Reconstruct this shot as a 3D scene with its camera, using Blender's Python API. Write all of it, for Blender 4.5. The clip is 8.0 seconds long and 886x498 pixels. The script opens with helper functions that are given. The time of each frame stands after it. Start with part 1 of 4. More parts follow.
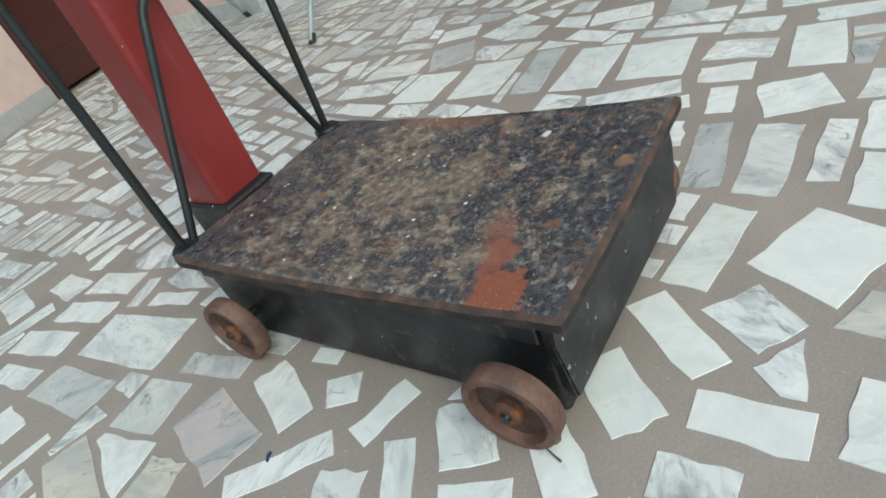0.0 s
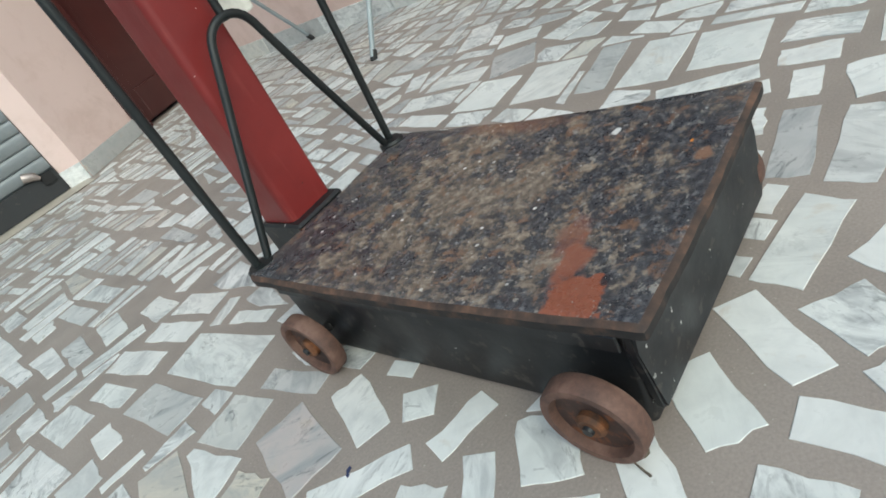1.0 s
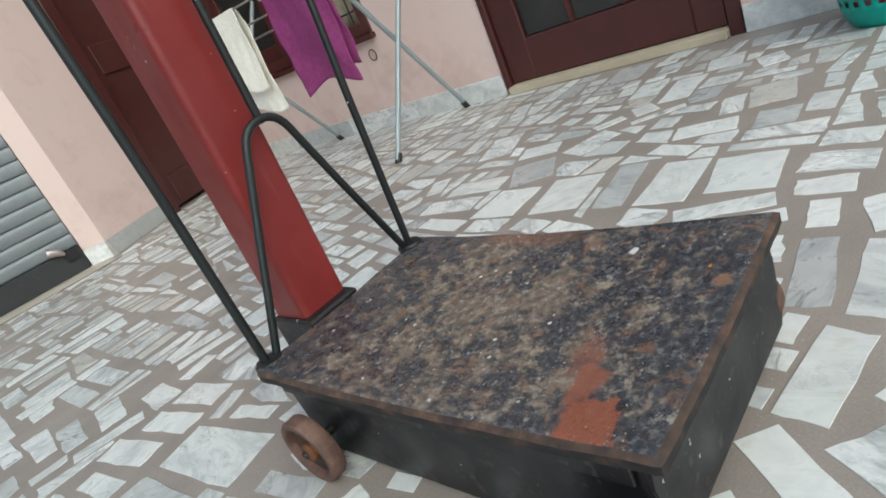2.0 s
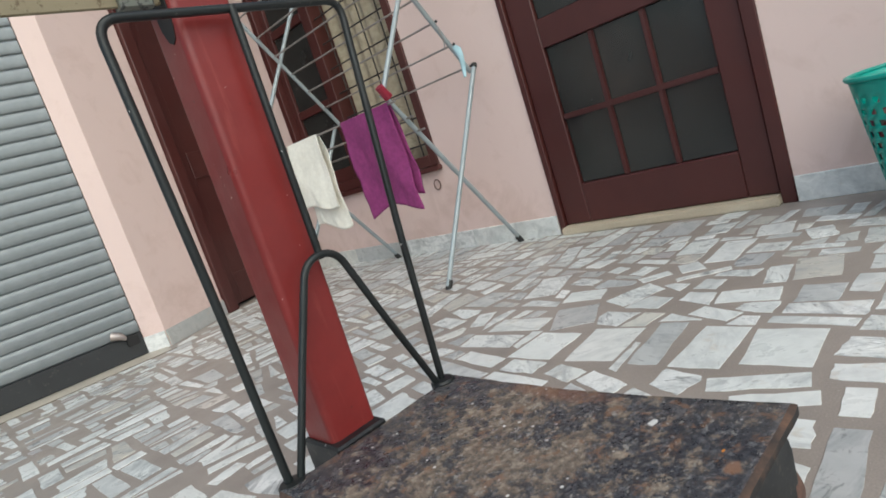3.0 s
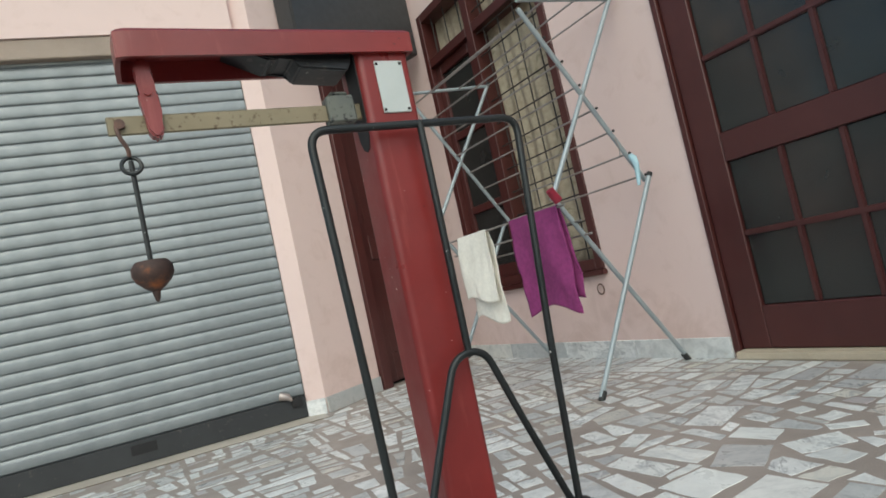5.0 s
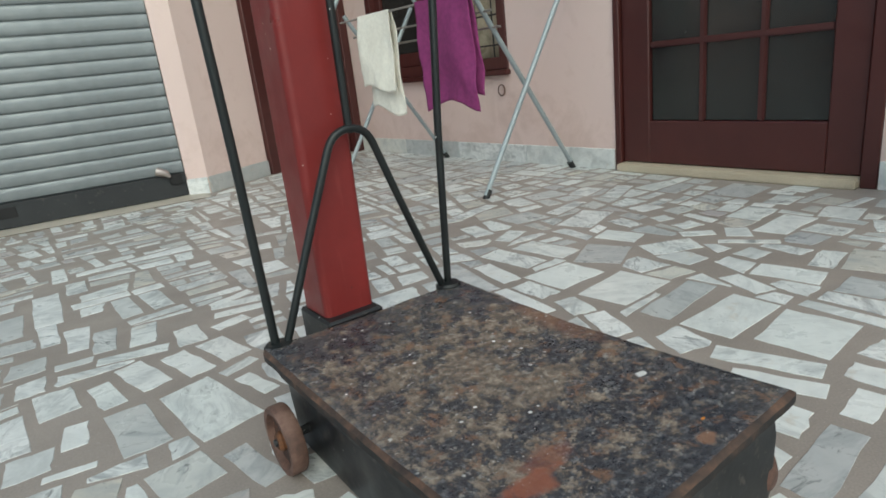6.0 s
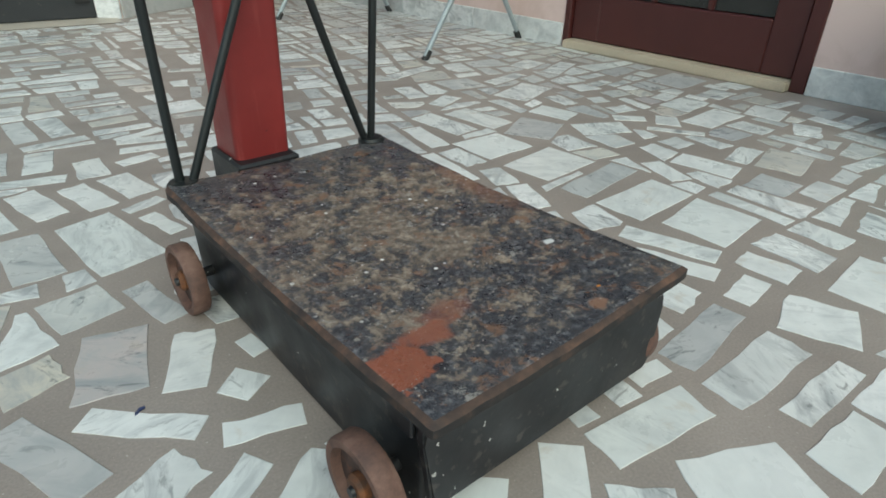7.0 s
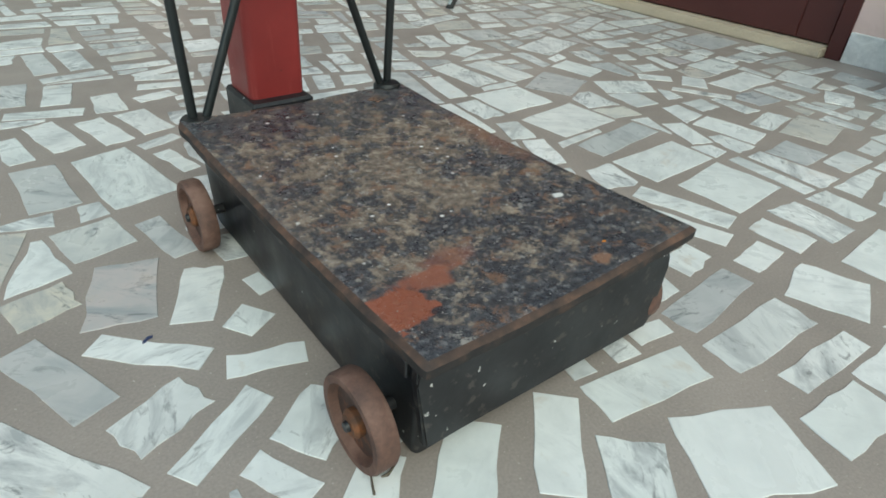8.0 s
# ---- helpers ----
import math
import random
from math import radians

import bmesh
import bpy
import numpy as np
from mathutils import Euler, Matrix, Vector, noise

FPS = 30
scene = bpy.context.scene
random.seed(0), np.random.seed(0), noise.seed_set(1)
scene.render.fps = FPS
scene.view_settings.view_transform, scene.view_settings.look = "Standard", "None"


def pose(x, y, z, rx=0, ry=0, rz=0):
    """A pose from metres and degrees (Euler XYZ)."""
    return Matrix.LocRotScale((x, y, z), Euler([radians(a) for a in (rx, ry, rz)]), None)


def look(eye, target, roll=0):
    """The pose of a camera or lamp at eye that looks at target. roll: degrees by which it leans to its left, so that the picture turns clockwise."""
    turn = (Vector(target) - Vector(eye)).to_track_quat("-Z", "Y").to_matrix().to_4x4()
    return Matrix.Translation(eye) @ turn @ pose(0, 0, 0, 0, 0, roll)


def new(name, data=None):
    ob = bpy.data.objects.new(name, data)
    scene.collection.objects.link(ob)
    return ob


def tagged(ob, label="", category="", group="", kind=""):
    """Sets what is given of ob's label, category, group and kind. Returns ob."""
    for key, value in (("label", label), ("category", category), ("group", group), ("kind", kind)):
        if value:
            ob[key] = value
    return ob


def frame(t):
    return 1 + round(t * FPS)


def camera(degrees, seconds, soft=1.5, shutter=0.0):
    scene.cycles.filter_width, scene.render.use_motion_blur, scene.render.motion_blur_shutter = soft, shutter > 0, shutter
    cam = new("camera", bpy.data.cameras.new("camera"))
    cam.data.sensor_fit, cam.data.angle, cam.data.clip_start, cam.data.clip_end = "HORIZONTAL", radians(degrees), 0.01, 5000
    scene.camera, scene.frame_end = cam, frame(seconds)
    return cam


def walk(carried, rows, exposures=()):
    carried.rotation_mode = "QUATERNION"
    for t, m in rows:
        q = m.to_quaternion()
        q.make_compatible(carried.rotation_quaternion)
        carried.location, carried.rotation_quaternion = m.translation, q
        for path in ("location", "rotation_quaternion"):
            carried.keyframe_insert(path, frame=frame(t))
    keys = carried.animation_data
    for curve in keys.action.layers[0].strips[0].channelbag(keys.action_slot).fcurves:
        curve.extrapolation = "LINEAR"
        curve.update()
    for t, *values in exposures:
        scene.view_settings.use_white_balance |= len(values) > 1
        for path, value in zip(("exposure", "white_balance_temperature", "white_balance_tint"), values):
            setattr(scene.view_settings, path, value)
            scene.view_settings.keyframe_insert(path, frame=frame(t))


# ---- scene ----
cam = camera(72.6, 8.0, soft=1.7)
PATH = [
    (0, (-0.27, -0.238, 0.506), (0.761, 1.063, -0.61), -23.2),
    (0.5, (-0.274, -0.236, 0.508), (0.646, 1.179, -0.564), -28.2),
    (1, (-0.263, -0.228, 0.5), (0.648, 1.238, -0.51), -29.4),
    (1.5, (-0.245, -0.209, 0.482), (0.767, 1.21, -0.5), -27.6),
    (2, (-0.256, -0.224, 0.508), (0.819, 1.296, -0.223), -24.2),
    (2.2, (-0.252, -0.234, 0.525), (0.821, 1.313, -0.148), -23.7),
    (3.3, (-0.255, -0.303, 0.557), (0.832, 1.363, 0.349), -15.9),
    (3.5, (-0.255, -0.311, 0.56), (0.769, 1.401, 0.404), -15.3),
    (4, (-0.256, -0.32, 0.571), (0.658, 1.457, 0.638), -13.0),
    (4.2, (-0.257, -0.322, 0.571), (0.634, 1.464, 0.692), -12.5),
    (5.3, (-0.24, -0.316, 0.568), (0.48, 1.548, 0.638), -12.4),
    (5.5, (-0.231, -0.315, 0.562), (0.565, 1.51, 0.371), -10.9),
    (6, (-0.208, -0.276, 0.53), (0.701, 1.406, -0.057), -6.6),
    (6.5, (-0.201, -0.274, 0.518), (0.762, 1.276, -0.302), -2.6),
    (7, (-0.186, -0.275, 0.502), (0.806, 1.154, -0.484), 1.4),
    (7.5, (-0.179, -0.28, 0.489), (0.771, 1.046, -0.668), 4.7),
    (8, (-0.178, -0.286, 0.493), (0.731, 1.108, -0.616), 3.5),
]
walk(cam, [(t, look(eye, target, roll)) for t, eye, target, roll in PATH],
     [(0, 0.45, 6150, -7), (2, 0.4, 6200, -3), (4, 0.33, 6300, 0), (5.5, 0.22, 6200, -5), (6.5, 0.2, 6150, -8), (8, 0.36, 6100, -11)])

# ---- light ----
world = bpy.data.worlds.new("sky")
scene.world = world
world.use_nodes = True
wn = world.node_tree
sky = wn.nodes.new("ShaderNodeTexSky")
sky.sky_type, sky.sun_disc = "NISHITA", False
sky.sun_elevation, sky.sun_rotation = radians(44), radians(200)
sky.dust_density = 3.0
wn.links.new(sky.outputs["Color"], wn.nodes["Background"].inputs["Color"])
wn.nodes["Background"].inputs["Strength"].default_value = 0.13
sun = new("sun", bpy.data.lights.new("sun", "SUN"))
sun.data.energy, sun.data.angle, sun.data.color = 1.08, radians(90), (1.0, 0.95, 0.88)
sun.matrix_world = look((-1.4, -3.8, 3.9), (0, 0, 0))


# ---- materials ----
class Mat:
    """A small builder of node materials."""

    def __init__(self, name, rough=0.5, metal=0.0, spec=0.5):
        self.m = bpy.data.materials.new(name)
        self.m.use_nodes = True
        self.t = self.m.node_tree
        self.b = self.t.nodes["Principled BSDF"]
        self.b.inputs["Roughness"].default_value = rough
        self.b.inputs["Metallic"].default_value = metal
        self.b.inputs["Specular IOR Level"].default_value = spec
        self.geo = self.t.nodes.new("ShaderNodeNewGeometry")
        self.co = self.t.nodes.new("ShaderNodeTexCoord").outputs["Object"]
        self.pos = self.geo.outputs["Position"]

    def link(self, a, b):
        self.t.links.new(a, b)

    def put(self, value, socket):
        if hasattr(value, "links"):
            self.link(value, socket)
        else:
            socket.default_value = value

    def noise(self, scale, detail=4.0, rough=0.55, dist=0.0, vec=None):
        n = self.t.nodes.new("ShaderNodeTexNoise")
        n.inputs["Scale"].default_value = scale
        n.inputs["Detail"].default_value = detail
        n.inputs["Roughness"].default_value = rough
        n.inputs["Distortion"].default_value = dist
        self.link(vec or self.co, n.inputs["Vector"])
        return n.outputs["Fac"]

    def cells(self, scale, vec=None, out="Distance"):
        n = self.t.nodes.new("ShaderNodeTexVoronoi")
        n.inputs["Scale"].default_value = scale
        self.link(vec or self.co, n.inputs["Vector"])
        return n.outputs[out]

    def ramp(self, fac, *stops):
        n = self.t.nodes.new("ShaderNodeValToRGB")
        el = n.color_ramp.elements
        while len(el) < len(stops):
            el.new(0.5)
        for e, (p, c) in zip(el, stops):
            e.position = p
            e.color = (*c, 1) if isinstance(c, tuple) else (c, c, c, 1)
        self.link(fac, n.inputs["Fac"])
        return n.outputs["Color"]

    def mix(self, fac, a, b, mode="MIX"):
        n = self.t.nodes.new("ShaderNodeMix")
        n.data_type, n.blend_type = "RGBA", mode
        self.put(fac, n.inputs[0])
        self.put((*a, 1) if isinstance(a, tuple) else a, n.inputs[6])
        self.put((*b, 1) if isinstance(b, tuple) else b, n.inputs[7])
        return n.outputs[2]

    def math(self, op, a, b=0.0):
        n = self.t.nodes.new("ShaderNodeMath")
        n.operation = op
        self.put(a, n.inputs[0])
        self.put(b, n.inputs[1])
        return n.outputs[0]

    def color(self, c):
        self.put((*c, 1) if isinstance(c, tuple) else c, self.b.inputs["Base Color"])
        return self

    def rough(self, r):
        self.put(r, self.b.inputs["Roughness"])
        return self

    def bump(self, height, strength=0.3, dist=0.002):
        n = self.t.nodes.new("ShaderNodeBump")
        n.inputs["Strength"].default_value = strength
        n.inputs["Distance"].default_value = dist
        self.link(height, n.inputs["Height"])
        self.link(n.outputs["Normal"], self.b.inputs["Normal"])
        return self


def painted(name, base, worn, chip, rough=0.45, scale=18.0, amount=0.62, metal=0.0, specks=0.0):
    """Old paint: faded patches, small chips down to another colour, a little relief."""
    m = Mat(name, rough, metal)
    patch = m.ramp(m.noise(scale * 0.35, 5), (0.35, 0.0), (0.7, 1.0))
    c = m.mix(patch, base, worn)
    chips = m.ramp(m.noise(scale * 4, 6, 0.65), (amount, 0.0), (amount + 0.06, 1.0))
    c = m.mix(chips, c, chip)
    if specks:
        c = m.mix(m.ramp(m.noise(specks, 2, 0.5), (0.735, 0.0), (0.75, 1.0)), c, (0.6, 0.6, 0.57))
    m.color(c).bump(m.noise(scale * 6, 5), 0.25, 0.001)
    m.rough(m.ramp(m.noise(scale, 4), (0.3, rough - 0.1), (0.7, rough + 0.15)))
    return m.m


def plain(name, base, rough=0.5, metal=0.0, vary=0.12, scale=30.0):
    m = Mat(name, rough, metal)
    dark = tuple(c * (1 - vary) for c in base)
    light = tuple(min(1, c * (1 + vary)) for c in base)
    m.color(m.ramp(m.noise(scale, 5), (0.3, dark), (0.7, light)))
    m.bump(m.noise(scale * 5, 3), 0.12, 0.001)
    return m.m


def marble(name, grey=False, clean=False):
    m = Mat(name, 0.3)
    info = m.t.nodes.new("ShaderNodeObjectInfo")
    r = m.math("FRACT", m.math("ADD", info.outputs["Random"], m.geo.outputs["Random Per Island"]))
    r2 = m.math("FRACT", m.math("MULTIPLY", r, 37.7))
    r3 = m.math("FRACT", m.math("MULTIPLY", r, 91.3))
    rot = m.t.nodes.new("ShaderNodeVectorRotate")
    rot.rotation_type = "Z_AXIS"
    m.link(m.pos, rot.inputs["Vector"])
    m.link(m.math("MULTIPLY", r2, 6.283), rot.inputs["Angle"])
    v = m.t.nodes.new("ShaderNodeVectorMath")
    v.operation = "ADD"
    m.link(rot.outputs["Vector"], v.inputs[0])
    m.link(m.math("MULTIPLY", r3, 9.0), v.inputs[1])
    vec = v.outputs["Vector"]
    st = m.t.nodes.new("ShaderNodeVectorMath")
    st.operation = "MULTIPLY"
    m.link(vec, st.inputs[0])
    st.inputs[1].default_value = (1.0, 0.34, 1.0)
    along = st.outputs["Vector"]
    cloud = m.noise(14, 6, 0.62, 0.5, vec)
    vein = m.noise(26, 7, 0.66, 0.9, along)
    hair = m.noise(52, 6, 0.68, 1.3, along)
    base = m.ramp(r, (0.0, (0.70, 0.725, 0.715)), (0.55, (0.80, 0.815, 0.81)), (0.78, (0.66, 0.68, 0.675)), (0.92, (0.46, 0.47, 0.47)), (0.975, (0.60, 0.575, 0.50)), (1.0, (0.70, 0.70, 0.67)))
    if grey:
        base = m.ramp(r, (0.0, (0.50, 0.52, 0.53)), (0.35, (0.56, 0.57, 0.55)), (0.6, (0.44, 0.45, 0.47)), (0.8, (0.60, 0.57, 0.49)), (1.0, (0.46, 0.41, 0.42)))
    if clean:
        base = m.ramp(r, (0.0, (0.70, 0.73, 0.715)), (0.5, (0.77, 0.79, 0.78)), (0.85, (0.735, 0.745, 0.725)), (1.0, (0.63, 0.65, 0.645)))
    c = m.mix(m.ramp(cloud, (0.45, 0.0), (0.74, 0.35 if clean else 0.75)), base, (0.38, 0.405, 0.41))
    strong = m.ramp(r3, (0.3, 0.6 if grey else 0.10 if clean else 0.14), (0.72 if not clean else 0.85, 1.0 if not clean else 0.9))
    c = m.mix(m.math("MULTIPLY", m.ramp(vein, (0.47, 0.0), (0.64, 0.9)), strong), c, (0.31, 0.33, 0.345))
    c = m.mix(m.math("MULTIPLY", m.ramp(hair, (0.58, 0.0), (0.67, 0.85)), strong), c, (0.17, 0.18, 0.185))
    c = m.mix(m.math("MULTIPLY", m.ramp(m.noise(20, 4, 0.6, 0.3, vec), (0.60, 0.0), (0.74, 0.5)), m.ramp(r2, (0.5, 0.0), (0.7, 1.0))), c, (0.52, 0.44, 0.34))
    c = m.mix(m.ramp(m.noise(3.0, 4, 0.6, 0.0, m.pos), (0.5, 0.0), (0.8, 0.12)), c, (0.42, 0.37, 0.32))
    m.color(c).rough(m.ramp(cloud, (0.3, 0.22), (0.7, 0.42)))
    m.bump(m.noise(60, 4, 0.6, 0, m.pos), 0.08, 0.001)
    return m.m


def cement(name, base):
    m = Mat(name, 0.5)
    c = m.ramp(m.noise(4, 6, 0.6), (0.3, tuple(x * 0.86 for x in base)), (0.7, tuple(min(1, x * 1.14) for x in base)))
    grit = m.ramp(m.noise(300, 3, 0.6), (0.3, 0.86), (0.7, 1.08))
    c = m.mix(1.0, c, grit, "MULTIPLY")
    specks = m.ramp(m.noise(220, 2, 0.5), (0.70, 0.0), (0.74, 1.0))
    c = m.mix(m.math("MULTIPLY", specks, 0.5), c, (0.62, 0.58, 0.52))
    m.color(c).bump(m.noise(120, 4), 0.2, 0.001)
    m.rough(m.ramp(m.noise(9, 4), (0.3, 0.38), (0.7, 0.6)))
    return m.m


def plate_paint(name):
    """Blackened navy paint, rubbed to brown, with rust, an orange primer patch and pale droppings."""
    m = Mat(name, 0.42, 0.0, 0.7)
    sep = m.t.nodes.new("ShaderNodeSeparateXYZ")
    m.link(m.co, sep.inputs[0])
    x, y = sep.outputs["X"], sep.outputs["Y"]
    # rubbed brown in the middle of the plate
    cx = m.math("DIVIDE", m.math("SUBTRACT", x, 0.17), 0.17)
    cy = m.math("DIVIDE", m.math("SUBTRACT", y, 0.30), 0.27)
    mid = m.math("SQRT", m.math("ADD", m.math("MULTIPLY", cx, cx), m.math("MULTIPLY", cy, cy)))
    wear = m.math("SUBTRACT", m.math("ADD", m.noise(38, 12, 0.80), m.math("MULTIPLY", m.noise(10, 3, 0.5), 0.32)), m.math("MULTIPLY", mid, 0.105))
    navy = m.ramp(m.noise(120, 7, 0.74), (0.32, (0.008, 0.009, 0.012)), (0.52, (0.033, 0.036, 0.046)), (0.66, (0.17, 0.172, 0.18)))
    brown = m.ramp(m.noise(75, 8, 0.74), (0.32, (0.045, 0.037, 0.033)), (0.5, (0.180, 0.137, 0.101)), (0.68, (0.40, 0.335, 0.26)))
    c = m.mix(m.ramp(wear, (0.565, 0.0), (0.625, 0.92)), navy, brown)
    rust = m.ramp(m.noise(34, 8, 0.74, 0.4), (0.55, 0.0), (0.62, 0.75))
    c = m.mix(rust, c, (0.215, 0.112, 0.062))
    grey = m.ramp(m.noise(56, 7, 0.74, 0.3), (0.60, 0.0), (0.64, 0.85))
    c = m.mix(grey, c, (0.30, 0.285, 0.26))
    c = m.mix(m.ramp(m.noise(5, 4, 0.6), (0.35, 0.03), (0.7, 0.17)), c, (0.19, 0.18, 0.165))
    # orange primer patch along one long edge
    wob = m.math("MULTIPLY", m.math("SUBTRACT", m.noise(45, 5, 0.65), 0.5), 1.5)

    def blot(px, py, rx, ry, c, fac=1.0, edge=0.12, col=(0.26, 0.085, 0.048)):
        dx = m.math("DIVIDE", m.math("SUBTRACT", x, px), rx)
        dy = m.math("DIVIDE", m.math("SUBTRACT", y, py), ry)
        d = m.math("ADD", m.math("SQRT", m.math("ADD", m.math("MULTIPLY", dx, dx), m.math("MULTIPLY", dy, dy))), wob)
        return m.mix(m.math("MULTIPLY", m.ramp(d, (1.0 - edge, 1.0), (1.0, 0.0)), fac), c, col)

    c = blot(0.022, 0.075, 0.040, 0.030, c)
    c = blot(0.075, 0.100, 0.040, 0.018, c, 0.85, 0.35)
    c = blot(0.110, 0.118, 0.040, 0.020, c, 0.45, 0.5)
    c = blot(0.348, 0.33, 0.026, 0.13, c, 0.5, 0.7, (0.23, 0.10, 0.055))
    c = blot(0.238, 0.027, 0.013, 0.010, c, 0.85, 0.3, (0.26, 0.14, 0.085))
    c = blot(0.264, 0.046, 0.0035, 0.0022, c, 1.0, 0.3, (0.62, 0.22, 0.02))
    c = blot(0.301, 0.147, 0.010, 0.007, c, 1.0, 0.3, (0.66, 0.66, 0.64))
    c = blot(0.052, 0.055, 0.008, 0.005, c, 0.9, 0.3, (0.02, 0.02, 0.025))
    dots = m.math("MULTIPLY", m.ramp(m.cells(48), (0.10, 1.0), (0.14, 0.0)), m.ramp(m.noise(13, 2), (0.52, 0.0), (0.6, 1.0)))
    c = m.mix(dots, c, (0.66, 0.66, 0.64))
    fine = m.ramp(m.noise(210, 3, 0.6), (0.665, 0.0), (0.71, 0.9))
    c = m.mix(fine, c, (0.45, 0.43, 0.40))
    m.color(c)
    m.rough(m.ramp(wear, (0.45, 0.24), (0.65, 0.52)))
    m.bump(m.mix(0.5, m.noise(38, 10, 0.76), m.noise(160, 5, 0.7)), 0.75, 0.0028)
    return m.m


def wall_paint(name, base, stain):
    m = Mat(name, 0.75)
    c = m.ramp(m.noise(1.3, 6, 0.6), (0.3, tuple(x * 0.95 for x in base)), (0.7, base))
    c = m.mix(m.ramp(m.noise(7, 6, 0.65, 0.5), (0.55, 0.0), (0.78, 0.6)), c, stain)
    # damp stains and rubbed paint near the floor
    sep = m.t.nodes.new("ShaderNodeSeparateXYZ")
    m.link(m.pos, sep.inputs[0])
    damp = m.math("SUBTRACT", m.noise(5.5, 7, 0.68, 0.6), m.math("MULTIPLY", sep.outputs["Z"], 0.42))
    c = m.mix(m.ramp(damp, (0.38, 0.0), (0.56, 0.45)), c, tuple(x * 0.95 for x in stain))
    m.color(c).bump(m.noise(70, 5), 0.15, 0.002)
    return m.m


def rusted(name, base, deep, light, scale=40.0, rough=0.7):
    m = Mat(name, rough, 0.15)
    c = m.ramp(m.noise(scale, 7, 0.65), (0.3, deep), (0.52, base), (0.72, light))
    m.color(c).bump(m.noise(scale * 2.2, 6), 0.4, 0.0015)
    return m.m


def red_paint(name):
    """Faded red enamel with pale vertical rub marks, dark knocks and a few paint flecks."""
    m = Mat(name, 0.34)
    c = m.ramp(m.noise(4.5, 6, 0.6), (0.3, (0.165, 0.017, 0.0165)), (0.7, (0.245, 0.029, 0.027)))
    st = m.t.nodes.new("ShaderNodeVectorMath")
    st.operation = "MULTIPLY"
    m.link(m.co, st.inputs[0])
    st.inputs[1].default_value = (1.0, 1.0, 0.10)
    rub = m.ramp(m.noise(48, 6, 0.65, 0.2, st.outputs["Vector"]), (0.58, 0.0), (0.76, 0.4))
    c = m.mix(rub, c, (0.38, 0.10, 0.085))
    knock = m.ramp(m.noise(38, 7, 0.7), (0.67, 0.0), (0.71, 0.8))
    c = m.mix(knock, c, (0.055, 0.022, 0.02))
    fleck = m.ramp(m.noise(95, 2, 0.5), (0.765, 0.0), (0.78, 1.0))
    c = m.mix(fleck, c, (0.62, 0.52, 0.46))
    m.color(c).bump(m.noise(60, 5), 0.25, 0.0012)
    m.rough(m.ramp(m.noise(12, 5), (0.3, 0.26), (0.7, 0.5)))
    return m.m


M_MARBLE = marble("marble")
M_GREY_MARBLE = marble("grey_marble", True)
M_WHITE_MARBLE = marble("white_marble", False, True)
M_CEMENT = cement("cement_joint", (0.315, 0.275, 0.247))
M_LINE = cement("dirty_joint", (0.11, 0.085, 0.055))
M_KERB = cement("pale_cement", (0.46, 0.42, 0.36))
M_PLATE = plate_paint("worn_plate_paint")
M_RUST_EDGE = rusted("rusty_edge", (0.085, 0.054, 0.041), (0.02, 0.019, 0.02), (0.21, 0.115, 0.072), 26)
M_BODY = painted("dark_body_paint", (0.0078, 0.0084, 0.0104), (0.0150, 0.0170, 0.0190), (0.055, 0.050, 0.045), 0.44, 13, 0.575, 0.0, 90)
M_RAIL = painted("dark_rail_paint", (0.022, 0.024, 0.027), (0.034, 0.037, 0.040), (0.07, 0.065, 0.06), 0.5, 9, 0.62)
M_EDGE_SIDE = rusted("dark_rusty_side", (0.030, 0.026, 0.025), (0.013, 0.014, 0.016), (0.115, 0.066, 0.045), 34)
M_WHEEL = rusted("rusty_iron", (0.15, 0.085, 0.065), (0.07, 0.045, 0.04), (0.23, 0.14, 0.11), 38)
M_WHEEL_IN = rusted("rusty_wheel_inside", (0.07, 0.04, 0.032), (0.03, 0.022, 0.02), (0.30, 0.10, 0.03), 30)
M_RED = red_paint("red_paint")
M_ROD = painted("black_green_paint", (0.006, 0.0078, 0.0085), (0.013, 0.0175, 0.018), (0.10, 0.10, 0.09), 0.4, 22, 0.68, 0.0, 80)
M_BRASS = painted("tarnished_brass", (0.27, 0.225, 0.145), (0.19, 0.16, 0.10), (0.12, 0.085, 0.05), 0.5, 20, 0.58, 0.25)
M_POISE = painted("grey_green_metal", (0.085, 0.10, 0.11), (0.17, 0.175, 0.14), (0.03, 0.03, 0.03), 0.5, 24, 0.56, 0.25)
M_BOLT = plain("pinkish_grey_metal", (0.42, 0.37, 0.35), 0.32, 0.7)
# near-black: paints the shade inside rooms and openings, and colours the rivets
M_DARK = plain("shade_and_rivet_black", (0.012, 0.012, 0.013), 0.7)
M_PLATE_AL = painted("name_plate_aluminium", (0.62, 0.65, 0.63), (0.52, 0.56, 0.54), (0.4, 0.4, 0.38), 0.4, 20, 0.7, 0.4)
M_WALL = wall_paint("pink_wall_paint", (0.745, 0.585, 0.545), (0.60, 0.445, 0.395))
M_SKIRT = marble("skirting_marble")
M_BROWN = painted("brown_door_paint", (0.056, 0.0145, 0.0132), (0.074, 0.0195, 0.0172), (0.11, 0.04, 0.03), 0.40, 7, 0.74)
M_STEEL = painted("bluish_steel_tube", (0.36, 0.41, 0.43), (0.30, 0.34, 0.36), (0.2, 0.16, 0.13), 0.45, 16, 0.70, 0.2)
M_RACKROD = painted("dull_rack_rod", (0.33, 0.31, 0.295), (0.25, 0.22, 0.20), (0.16, 0.08, 0.05), 0.5, 22, 0.62, 0.4)
M_RUBBER = plain("black_rubber", (0.02, 0.02, 0.02), 0.7)
